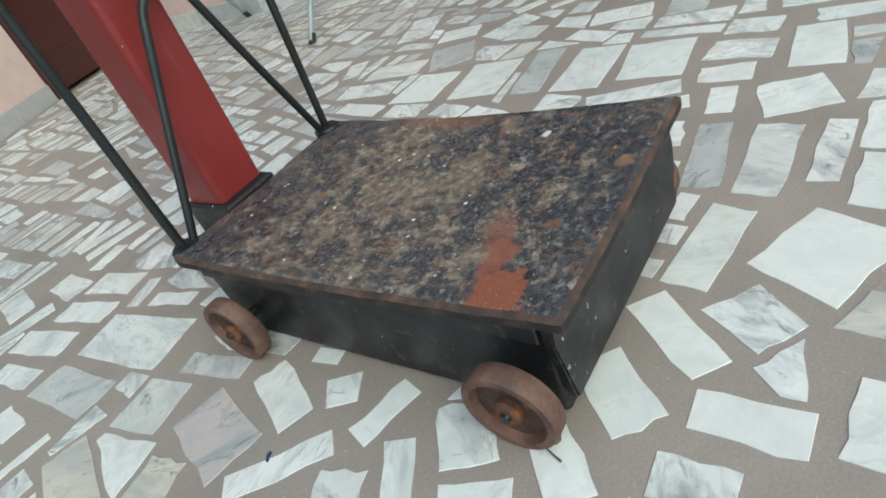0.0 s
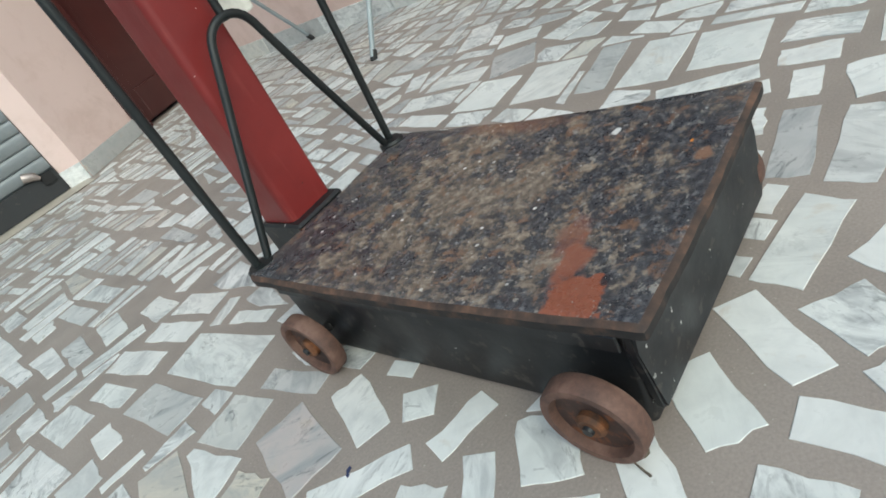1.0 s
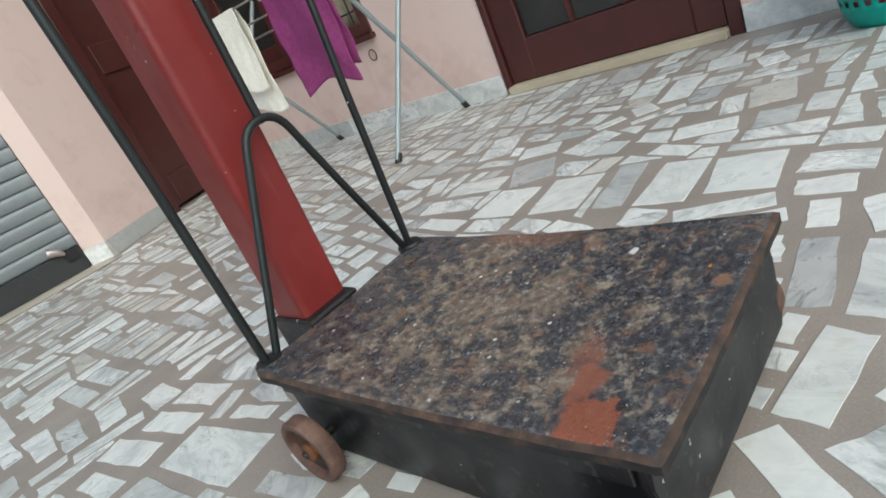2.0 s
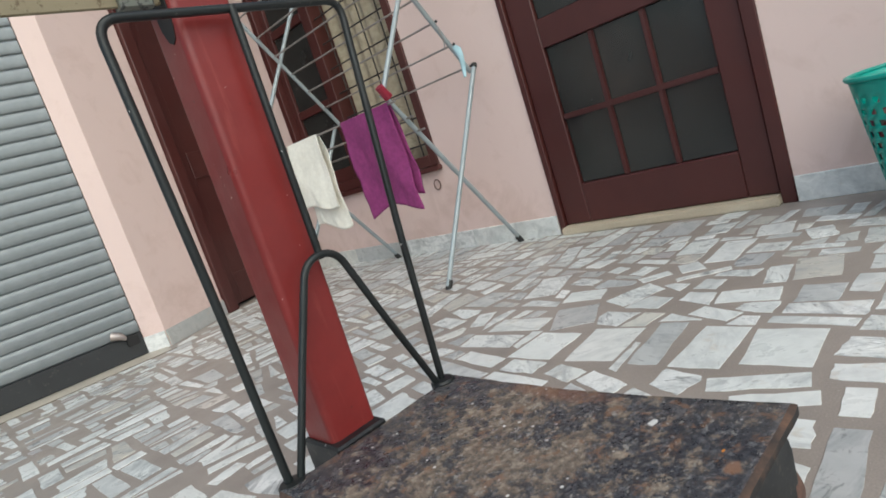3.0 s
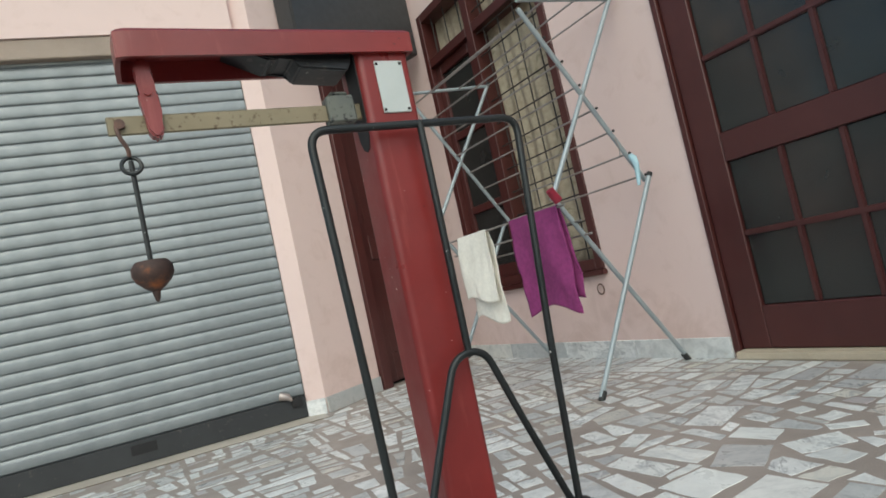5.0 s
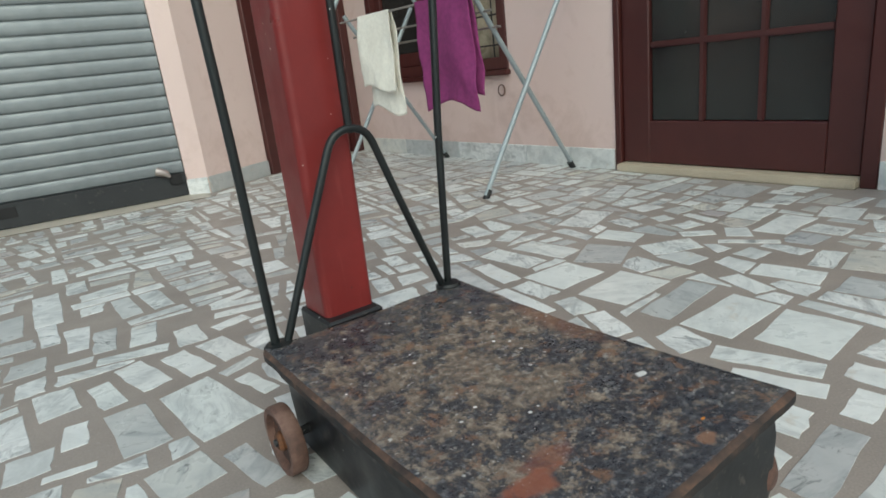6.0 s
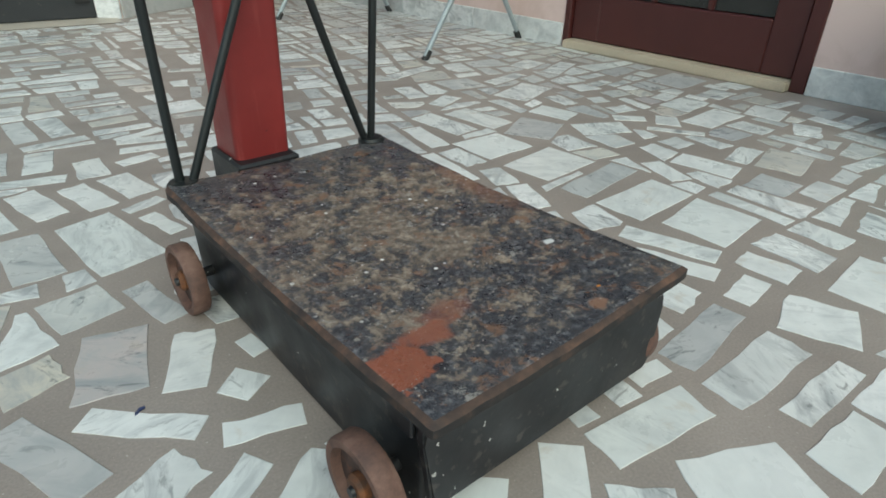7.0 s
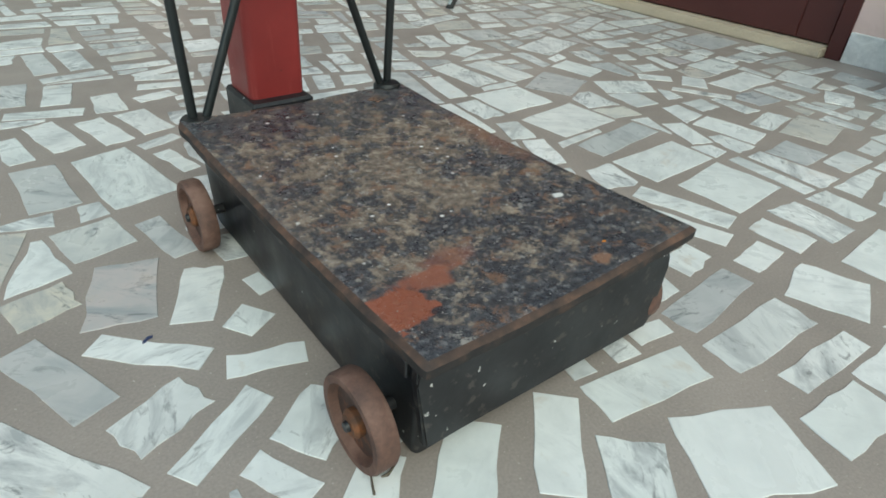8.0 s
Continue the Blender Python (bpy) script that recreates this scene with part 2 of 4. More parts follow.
M_TEAL = plain("teal_plastic", (0.01, 0.32, 0.26), 0.35, 0, 0.06)
M_WHITE_CLOTH = plain("white_cloth", (0.80, 0.775, 0.70), 0.9, 0, 0.06, 60)
M_MAGENTA = plain("magenta_cloth", (0.22, 0.032, 0.14), 0.9, 0, 0.15, 60)
M_BLUE = plain("pale_blue_cloth", (0.42, 0.62, 0.70), 0.9)
M_REDCAP = plain("red_plastic", (0.24, 0.014, 0.035), 0.4)
M_TWIG = plain("dry_twig", (0.12, 0.10, 0.075), 0.85)
M_INK = plain("blue_ink", (0.03, 0.045, 0.12), 0.6)
M_STONE = cement("threshold_stone", (0.52, 0.45, 0.34))
M_CHROME = plain("satin_steel", (0.55, 0.54, 0.50), 0.3, 0.9)
M_CREAM = plain("grille_black_paint", (0.03, 0.026, 0.024), 0.5)
M_HUB = rusted("orange_rust", (0.15, 0.065, 0.03), (0.06, 0.035, 0.025), (0.30, 0.115, 0.04), 60)
M_BOX = plain("dark_grey_sheet", (0.045, 0.048, 0.05), 0.4, 0.2)
M_LINTEL = cement("lintel_plaster", (0.30, 0.235, 0.185))


def shutter_metal():
    m = Mat("galvanised_sheet", 0.42, 0.35)
    c = m.ramp(m.noise(6, 6, 0.6), (0.3, (0.185, 0.205, 0.217)), (0.7, (0.25, 0.272, 0.283)))
    c = m.mix(m.ramp(m.noise(40, 5, 0.7), (0.62, 0.0), (0.72, 0.5)), c, (0.22, 0.22, 0.21))
    m.color(c).bump(m.noise(50, 4), 0.1, 0.001)
    m.rough(m.ramp(m.noise(14, 5), (0.3, 0.32), (0.7, 0.50)))
    return m.m


def curtain_cloth():
    m = Mat("printed_curtain", 0.9)
    c = m.ramp(m.noise(30, 4), (0.3, (0.34, 0.29, 0.21)), (0.7, (0.46, 0.40, 0.30)))
    c = m.mix(m.ramp(m.noise(9, 5, 0.6, 1.0), (0.58, 0.0), (0.66, 0.7)), c, (0.22, 0.20, 0.13))
    m.color(c)
    return m.m


def glass(name, tint=(0.025, 0.0265, 0.025)):
    """Tinted, dusty glass in front of a black sheet that stands for the dark room."""
    m = Mat(name, 0.12)
    m.color(m.ramp(m.noise(5, 5), (0.3, tint), (0.75, tuple(c * 1.7 for c in tint))))
    m.b.inputs["Transmission Weight"].default_value = 0.25
    m.rough(m.ramp(m.noise(8, 4), (0.3, 0.10), (0.7, 0.28)))
    return m.m


M_SHUTTER = shutter_metal()
M_CURTAIN = curtain_cloth()
M_GLASS = glass("dark_glass")


# ---- mesh tools ----
def part(name, bm, material, parent=None, label="", smooth=False):
    """One mesh object out of a bmesh, under its thing if that is given."""
    bmesh.ops.recalc_face_normals(bm, faces=bm.faces)
    me = bpy.data.meshes.new(name)
    if smooth:
        for f in bm.faces:
            f.smooth = True
    bm.to_mesh(me)
    bm.free()
    for mm in material if isinstance(material, (list, tuple)) else [material]:
        me.materials.append(mm)
    ob = new(name, me)
    if smooth:
        me.set_sharp_from_angle(angle=radians(40))
    if parent:
        ob.parent = parent
    if label:
        tagged(ob, label)
    return ob


def thing(name, m, label, category, group="", kind=""):
    """An Empty at the base of a thing that carries its parts."""
    ob = new(name)
    ob.empty_display_size = 0.1
    ob.matrix_world = m
    return tagged(ob, label, category, group, kind)


def box(bm, x0, x1, y0, y1, z0, z1, bevel=0.0, seg=1):
    made = bmesh.ops.create_cube(bm, size=1.0, matrix=Matrix.Translation(((x0 + x1) / 2, (y0 + y1) / 2, (z0 + z1) / 2)) @ Matrix.Diagonal((x1 - x0, y1 - y0, z1 - z0, 1)))
    if bevel:
        edges = {e for v in made["verts"] for e in v.link_edges}
        bmesh.ops.bevel(bm, geom=list(edges), offset=bevel, segments=seg, affect="EDGES")


def boxes(*rows, bevel=0.0):
    bm = bmesh.new()
    for r in rows:
        box(bm, *r, bevel=bevel)
    return bm


def one(x0, x1, y0, y1, z0, z1, bevel=0.003, seg=2):
    bm = bmesh.new()
    box(bm, x0, x1, y0, y1, z0, z1, bevel, seg)
    return bm


def tube(bm, pts, r, n=10, closed=False):
    """A round bar along points, with mitred joints and closed ends."""
    pts = [Vector(p) for p in pts]
    rings = []
    k = len(pts)
    side = None
    for i, p in enumerate(pts):
        a = pts[(i - 1) % k] if closed or i else p
        b = pts[(i + 1) % k] if closed or i < k - 1 else p
        d = (b - a).normalized()
        if side is None:
            side = d.orthogonal().normalized()
        side = (side - d * side.dot(d)).normalized()
        up = d.cross(side)
        rr = r[i] if isinstance(r, (list, tuple)) else r
        rings.append([bm.verts.new(p + rr * (math.cos(2 * math.pi * j / n) * side + math.sin(2 * math.pi * j / n) * up)) for j in range(n)])
    for i in range(k if closed else k - 1):
        a, b = rings[i], rings[(i + 1) % k]
        for j in range(n):
            bm.faces.new((a[j], a[(j + 1) % n], b[(j + 1) % n], b[j]))
    if not closed:
        bm.faces.new(rings[0])
        bm.faces.new(rings[-1])


def bar(pts, r, n=10, closed=False):
    bm = bmesh.new()
    tube(bm, pts, r, n, closed)
    return bm


def rounded(pts, radius, steps=6):
    """A line through points with its corners rounded."""
    pts = [Vector(p) for p in pts]
    out = [pts[0]]
    for a, b, c in zip(pts, pts[1:], pts[2:]):
        p, q = b + (a - b).normalized() * radius, b + (c - b).normalized() * radius
        for i in range(steps + 1):
            t = i / steps
            out.append(p * (1 - t) ** 2 + b * 2 * t * (1 - t) + q * t * t)
    return out + [pts[-1]]


def lathe(profile, n=28, m=None):
    """A closed body of revolution about z from rows of radius and height."""
    bm = bmesh.new()
    rings = []
    for r, z in profile:
        rings.append([bm.verts.new((r * math.cos(2 * math.pi * j / n), r * math.sin(2 * math.pi * j / n), z)) for j in range(n)])
    for a, b in zip(rings, rings[1:]):
        for j in range(n):
            bm.faces.new((a[j], a[(j + 1) % n], b[(j + 1) % n], b[j]))
    bm.faces.new(rings[0])
    bm.faces.new(rings[-1])
    if m:
        bmesh.ops.transform(bm, matrix=m, verts=bm.verts)
    return bm


def outline(points, z0, z1, m=None, bevel=0.0):
    """A flat outline made solid between two heights."""
    bm = bmesh.new()
    low = [bm.verts.new((x, y, z0)) for x, y in points]
    high = [bm.verts.new((x, y, z1)) for x, y in points]
    k = len(points)
    bm.faces.new(low[::-1])
    top = bm.faces.new(high)
    for i in range(k):
        bm.faces.new((low[i], low[(i + 1) % k], high[(i + 1) % k], high[i]))
    if bevel:
        bmesh.ops.bevel(bm, geom=list(bm.edges), offset=bevel, segments=2, affect="EDGES")
    if m:
        bmesh.ops.transform(bm, matrix=m, verts=bm.verts)
    return bm


# ---- the setting ----
WALL_E = pose(1.74, 1.65, 0, 0, 0, 8)        # wall with the glazed door and the window: x into the wall, y along it
H = 2.9
floor = part("floor", one(-4.0, 2.9, -4.0, 4.6, -0.12, 0.0, 0), M_CEMENT)
tagged(floor, "grey-brown cement floor set with broken white marble pieces", "floor", kind="structure")

# window and door wall, its openings going through
D0, D1, DT = -0.985, -0.005, 2.12            # door opening
W0, W1, WB, WT = 0.620, 1.87, 0.466, 2.44    # window opening
wall_east = part("wall_east", boxes(
    (0, 0.23, -5.6, D0, 0, H), (0, 0.23, D0, D1, DT, H), (0, 0.23, D1, W0, 0, H),
    (0, 0.23, W0, W1, 0, WB), (0, 0.23, W0, W1, WT, H), (0, 0.23, W1, 2.16, 0, H)), M_WALL)
wall_east.matrix_world = WALL_E
tagged(wall_east, "pale pink painted plaster wall around door and window", "wall", kind="structure")
for y0, y1 in ((-5.6, D0 - 0.002), (D1 + 0.002, 2.13)):
    n = max(1, round((y1 - y0) / 0.6))
    for i in range(n):
        a, b = y0 + (y1 - y0) * i / n, y0 + (y1 - y0) * (i + 1) / n
        sk = part("baseboard", one(-0.012, -0.0005, a + 0.001, b - 0.001, 0, 0.09, 0.002, 1), M_SKIRT)
        sk.matrix_world = WALL_E
        tagged(sk, "pale veined marble skirting at the wall foot", "skirting", "skirting slabs", "structure")

# roller shutter wall, its reveal, the splayed pier and the wall of the brown door
SH0, SH1, SHY, SHT = -2.6, 0.172, 3.21, 2.14
wall_north = part("wall_north", boxes((-4.0, SH0, SHY - 0.06, SHY + 0.2, 0, H), (SH0, SH1, SHY - 0.06, SHY + 0.2, SHT + 0.11, H)), M_WALL)
tagged(wall_north, "pale pink plaster wall over the roller shutter", "wall", kind="structure")
lintel = part("trim", one(SH0, SH1, SHY - 0.05, SHY + 0.2, SHT, SHT + 0.108, 0.004), M_LINTEL)
tagged(lintel, "brownish plaster lintel over the roller shutter", "lintel", kind="structure")
PIER = [(0.172, 3.20), (0.271, 3.147), (0.662, 3.416), (0.58, 3.70), (0.172, 3.72)]
pier = part("wall_pier", outline(PIER, 0, H), M_WALL)
tagged(pier, "pale pink plaster pier beside the roller shutter", "pier", kind="structure")


def strip_along(p, q, depth, z0, z1, gap=0.0):
    """A slab that stands against the face from p to q."""
    p, q = Vector((*p, 0)), Vector((*q, 0))
    d = (q - p).normalized()
    nrm = Vector((d.y, -d.x, 0))
    a, b = p + d * gap, q - d * gap
    pts = [(a + nrm * 0.0005)[:2], (b + nrm * 0.0005)[:2], (b + nrm * depth)[:2], (a + nrm * depth)[:2]]
    return outline(pts, z0, z1, None, 0.0015)


for p, q in ((PIER[0], PIER[1]), (PIER[1], PIER[2])):
    sk = part("baseboard", strip_along(p, q, 0.011, 0, 0.088, 0.001), M_SKIRT)
    tagged(sk, "pale veined marble skirting round the pier", "skirting", "skirting slabs", "structure")

# wall with the brown door: local x along it from the pier to the corner, y into the wall
WALL_G = pose(0.664, 3.417, 0, 0, 0, 25.6)
GL = 0.855
wall_corner = part("wall_corner", boxes((0, GL, 0.05, 0.25, 2.16, H)), M_WALL)
wall_corner.matrix_world = WALL_G
tagged(wall_corner, "pale pink plaster over the brown door", "wall", kind="structure")

# walls that close the yard out of view
far = part("wall_south", boxes((-4.0, 2.9, -4.2, -4.0, 0, 1.1)), M_WALL)
tagged(far, "plain low pale pink yard wall", "wall", kind="structure")
far = part("wall_west", boxes((-4.2, -4.0, -4.2, 3.4, 0, 1.1)), M_WALL)
tagged(far, "plain low pale pink yard wall", "wall", kind="structure")

# pale cement sill before the shutter
kerb = part("trim", one(SH0, 0.25, 3.02, SHY + 0.05, 0.0, 0.004, 0.001, 1), M_KERB)
tagged(kerb, "pale cement strip before the roller shutter", "sill", kind="structure")
joint = part("trim", one(SH0, 0.272, 3.011, 3.019, 0.0, 0.003, 0.001, 1), M_LINE)
tagged(joint, "dark ochre joint along the pale cement strip", "joint", kind="structure")

# ---- glazed door ----
door = thing("door_1", WALL_E, "dark red-brown wooden door with small dark panes, closed", "door", kind="structure")
FR = 0.030
part("door_frame", boxes((-0.008, 0.10, D1 - FR, D1 - 0.001, 0, DT), (-0.008, 0.10, D0 + 0.001, D0 + FR * 1.6, 0, DT), (-0.008, 0.10, D0 + FR * 1.6, D1 - FR, DT - FR * 2, DT), bevel=0.003), M_BROWN, door)
L0, L1 = D0 + FR * 1.6 + 0.004, D1 - FR - 0.003   # the leaf
PY = [-0.826, -0.605, -0.384, -0.163]
leaf = part("door_leaf", boxes(
    (0.010, 0.050, L0, PY[0], 0.036, 2.03), (0.010, 0.050, PY[3], L1, 0.036, 2.03),
    (0.010, 0.050, PY[0], PY[3], 0.036, 0.208), (0.010, 0.050, PY[0], PY[3], 0.803, 0.922), (0.010, 0.050, PY[0], PY[3], 1.86, 2.03), bevel=0.004), M_BROWN, door)
for z0, z1, rows in ((0.208, 0.803, 2), (0.922, 1.86, 3)):
    dz = (z1 - z0) / rows
    for i in range(1, rows):
        part("glazing_bar", one(0.014, 0.042, PY[0], PY[3], z0 + dz * i - 0.012, z0 + dz * i + 0.012, 0.005), M_BROWN, leaf)
    for y in PY[1:3]:
        part("glazing_bar", one(0.016, 0.040, y - 0.012, y + 0.012, z0, z1, 0.005), M_BROWN, leaf)
    for i in range(rows):
        for j in range(3):
            part("pane", one(0.029, 0.033, PY[j] + 0.004, PY[j + 1] - 0.004, z0 + dz * i + 0.004, z0 + dz * (i + 1) - 0.004, 0), M_GLASS, leaf, "dark dusty glass pane")
hd = part("door_handle", bar(rounded([(0.009, -0.868, 1.105), (-0.020, -0.868, 1.105), (-0.020, -0.864, 1.21), (0.009, -0.864, 1.21)], 0.012), 0.008), M_CHROME, leaf, "satin steel pull handle", True)
part("door_sill", one(-0.045, 0.10, D0 + FR * 1.6, D1 - FR, 0, 0.033, 0.005), M_STONE, door, "worn beige stone threshold")
# black sheet added behind the panes, painting the unlit room
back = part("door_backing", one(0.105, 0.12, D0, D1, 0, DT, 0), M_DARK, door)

# ---- window with grille and curtain ----
win = thing("window_1", WALL_E, "red-brown wooden window with iron grille and cream curtain", "window", kind="structure")
WM = 1.30
part("window_frame", boxes(
    (-0.010, 0.11, W0 + 0.001, W0 + 0.055, WB, WT), (-0.010, 0.11, W1 - 0.055, W1 - 0.001, WB, WT),
    (-0.010, 0.11, W0 + 0.055, W1 - 0.055, WB, WB + 0.06), (-0.010, 0.11, W0 + 0.055, W1 - 0.055, WT - 0.06, WT),
    (-0.008, 0.11, WM - 0.035, WM + 0.035, WB + 0.06, WT - 0.06),
    (-0.008, 0.11, W0 + 0.055, WM - 0.035, 2.05, 2.11), (-0.008, 0.11, WM + 0.035, W1 - 0.055, 2.05, 2.11), bevel=0.003), M_BROWN, win)
part("window_sill", one(-0.035, 0.02, W0 - 0.01, W1 + 0.01, WB - 0.028, WB - 0.001, 0.004), M_BROWN, win)
# the sash on the dark side, with its rails
part("sash", boxes((0.03, 0.07, WM + 0.037, WM + 0.10, WB + 0.06, 2.05), (0.03, 0.07, W1 - 0.115, W1 - 0.057, WB + 0.06, 2.05),
                   (0.03, 0.07, WM + 0.10, W1 - 0.115, WB + 0.06, WB + 0.14), (0.03, 0.07, WM + 0.10, W1 - 0.115, 1.98, 2.05),
                   (0.03, 0.07, WM + 0.10, W1 - 0.115, 0.98, 1.03), (0.03, 0.07, WM + 0.10, W1 - 0.115, 1.50, 1.55), bevel=0.003), M_BROWN, win)
for z0, z1 in ((WB + 0.142, 0.978), (1.032, 1.498), (1.552, 1.978)):
    part("pane", one(0.048, 0.052, WM + 0.102, W1 - 0.117, z0, z1, 0), M_GLASS, win, "dark glass pane")
for i in range(4):
    y = W0 + 0.055 + (WM - 0.09 - W0) * (i + 0.5) / 4
    part("grille_bar", bar([(0.03, y, WB + 0.06), (0.03, y, WT - 0.06)], 0.0045, 6), M_CREAM, win)
for i in range(13):
    z = WB + 0.12 + i * 0.145
    part("grille_bar", bar([(0.024, W0 + 0.055, z), (0.024, WM - 0.035, z)], 0.0045, 6), M_CREAM, win)
for i in range(3):
    y = WM + 0.035 + (W1 - 0.09 - WM) * (i + 0.5) / 3
    part("grille_bar", bar([(0.03, y, 2.11), (0.03, y, WT - 0.06)], 0.0045, 6), M_CREAM, win)
# the darkness indoors is a black sheet behind curtain and glass
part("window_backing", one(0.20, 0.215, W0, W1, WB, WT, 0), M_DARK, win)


def curtain(y0, y1, z0, z1, folds, seed):
    bm = bmesh.new()
    nu, nv = folds * 8, 12
    rows = []
    for j in range(nv + 1):
        row = []
        for i in range(nu + 1):
            u, v = i / nu, j / nv
            d = 0.014 * math.sin(2 * math.pi * folds * u + 0.8 * math.sin(3 * v + seed)) * (1.1 - 0.5 * v)
            row.append(bm.verts.new((0.12 + d, y0 + (y1 - y0) * u, z0 + (z1 - z0) * v)))
        rows.append(row)
    for j in range(nv):
        for i in range(nu):
            bm.faces.new((rows[j][i], rows[j][i + 1], rows[j + 1][i + 1], rows[j + 1][i]))
    ob = part("curtain", bm, M_CURTAIN, None, "", True)
    ob.matrix_world = WALL_E
    s = ob.modifiers.new("thick", "SOLIDIFY")
    s.thickness = 0.002
    return tagged(ob, "cream printed curtain hanging behind the window grille", "curtain", "window curtains")


curtain(W0 + 0.03, WM + 0.0, WB + 0.005, 2.40, 6, 0.3)
curtain(WM + 0.01, W1 - 0.03, 2.06, 2.40, 5, 1.7)

# a small iron ring on the wall
hook = part("wall_ring", bar([(-0.012 - 0.006 * math.cos(a), 0.674 + 0.017 * math.cos(a), 0.364 + 0.027 * math.sin(a)) for a in [2 * math.pi * i / 18 for i in range(18)]], 0.0035, 6, True), M_WHEEL, None, "", True)
hook.matrix_world = WALL_E
tagged(hook, "small rusty iron ring on the pink wall", "ring")

# ---- brown door by the pier ----
bd = thing("door_2", WALL_G, "plain dark brown wooden door in its frame, closed", "door", kind="structure")
part("door_frame", boxes((0.002, 0.075, -0.03, 0.10, 0, 2.16), (GL - 0.075, GL - 0.002, -0.02, 0.10, 0, 2.16), (0.075, GL - 0.075, -0.02, 0.10, 2.08, 2.16), bevel=0.004), M_BROWN, bd)
dl = part("door_leaf", boxes((0.078, 0.17, 0.03, 0.07, 0.02, 2.077), (GL - 0.17, GL - 0.078, 0.03, 0.07, 0.02, 2.077), (0.17, GL - 0.17, 0.03, 0.07, 0.02, 0.20),
                            (0.17, GL - 0.17, 0.03, 0.07, 0.82, 0.98), (0.17, GL - 0.17, 0.03, 0.07, 1.93, 2.077), bevel=0.003), M_BROWN, bd)
part("panel", one(0.168, GL - 0.168, 0.044, 0.060, 0.198, 0.822, 0), M_BROWN, dl)
part("panel", one(0.168, GL - 0.168, 0.044, 0.060, 0.978, 1.932, 0), M_BROWN, dl)
# black sheet for the shade behind the leaf's gaps
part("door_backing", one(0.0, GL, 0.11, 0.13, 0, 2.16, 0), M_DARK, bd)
canopy = thing("door_canopy", WALL_G, "dark grey sheet metal box over the brown door", "canopy")
part("panel", one(-0.25, 0.77, -0.22, -0.20, 2.20, 2.74, 0.004), M_BOX, canopy)
part("bottom", one(-0.25, 0.77, -0.199, 0.048, 2.20, 2.215, 0.002), M_BOX, canopy)
part("side", one(-0.25, -0.235, -0.199, -0.05, 2.216, 2.74, 0.002), M_BOX, canopy)

# ---- roller shutter ----
shutter = thing("roller_shutter", pose(0, SHY, 0), "closed galvanised steel roller shutter with dark bottom rail", "shutter")
PITCH = 0.0665
prof = [(0.0, 0.0026), (-0.0040, 0.0052), (-0.0058, 0.012), (-0.0063, 0.025), (-0.0060, 0.040), (-0.0048, 0.051), (-0.0024, 0.0598), (0.0010, 0.0642), (0.004, 0.0655)]
slat_bm = bmesh.new()
front = [slat_bm.verts.new((SH0 + 0.01, y, z)) for y, z in prof] , [slat_bm.verts.new((SH1 - 0.004, y, z)) for y, z in prof]
for i in range(8):
    slat_bm.faces.new((front[0][i], front[1][i], front[1][i + 1], front[0][i + 1]))
lip = [slat_bm.verts.new((x, 0.006, z)) for x in (SH0 + 0.01, SH1 - 0.004) for z in (-0.003, PITCH - 0.004)]
slat_bm.faces.new((front[0][0], lip[0], lip[2], front[1][0]))
slat_bm.faces.new((front[0][8], front[1][8], lip[3], lip[1]))
slat = part("slat", slat_bm, M_SHUTTER, shutter, "", True)
SLAT0 = 0.126
slat.location.z = SLAT0
k = int((SHT - SLAT0) / PITCH) + 1
for i in range(1, k):
    c = slat.copy()
    scene.collection.objects.link(c)
    c.location.z = SLAT0 + PITCH * i
part("bottom_rail", one(SH0 + 0.01, SH1 - 0.004, -0.022, 0.012, 0.006, 0.1240, 0.004), M_RAIL, shutter, "dark painted bottom rail")
lock = part("bolt", bar([(0.035, -0.026, 0.155), (0.075, -0.040, 0.140), (0.092, -0.045, 0.118)], [0.024, 0.020, 0.008], 14), M_BOLT, shutter, "dull pinkish-grey metal shooting bolt", True)
# added block whose near-black colour paints the shadowed hole beside the bolt
part("bolt_keeper", one(0.088, 0.150, -0.034, -0.0225, 0.072, 0.128, 0.004), M_DARK, shutter, "added dark block for the shaded hole beside the bolt")
# no hole is cut: a near-black piece paints the shade in the slot
part("lock_slot", one(-0.72, -0.60, -0.026, -0.020, 0.055, 0.105, 0.002), M_DARK, shutter)
part("shutter_backing", one(SH0, SH1 - 0.001, 0.03, 0.05, 0.0, SHT, 0), M_BODY, shutter)

# ---- platform weighing scale ----
TURN_SCALE = 6.0
scale = thing("platform_scale", pose(0, 0, 0, 0, 0, TURN_SCALE), "old iron platform weighing scale with red column on wheels", "weighing scale")
PW, PL, PZ = 0.364, 0.578, 0.156
SKEW = -0.012                                # the plate's far end reaches out past the guard


def plate_top(x, y):
    """Height of the warped plate: one corner bent up, the middle sunk."""
    u, v = x / PW, y / PL
    lift = 0.010 * max(0, u) ** 2 * max(0, 1 - v) ** 2 + 0.004 * (1 - u) * v * v
    sag = -0.006 * math.sin(math.pi * min(1, max(0, u))) * 0.5 - 0.006 * math.sin(math.pi * min(1, max(0, v)))
    dent = 0.0015 * noise.noise((x * 14, y * 14, 3.1))
    return PZ + lift + sag + dent


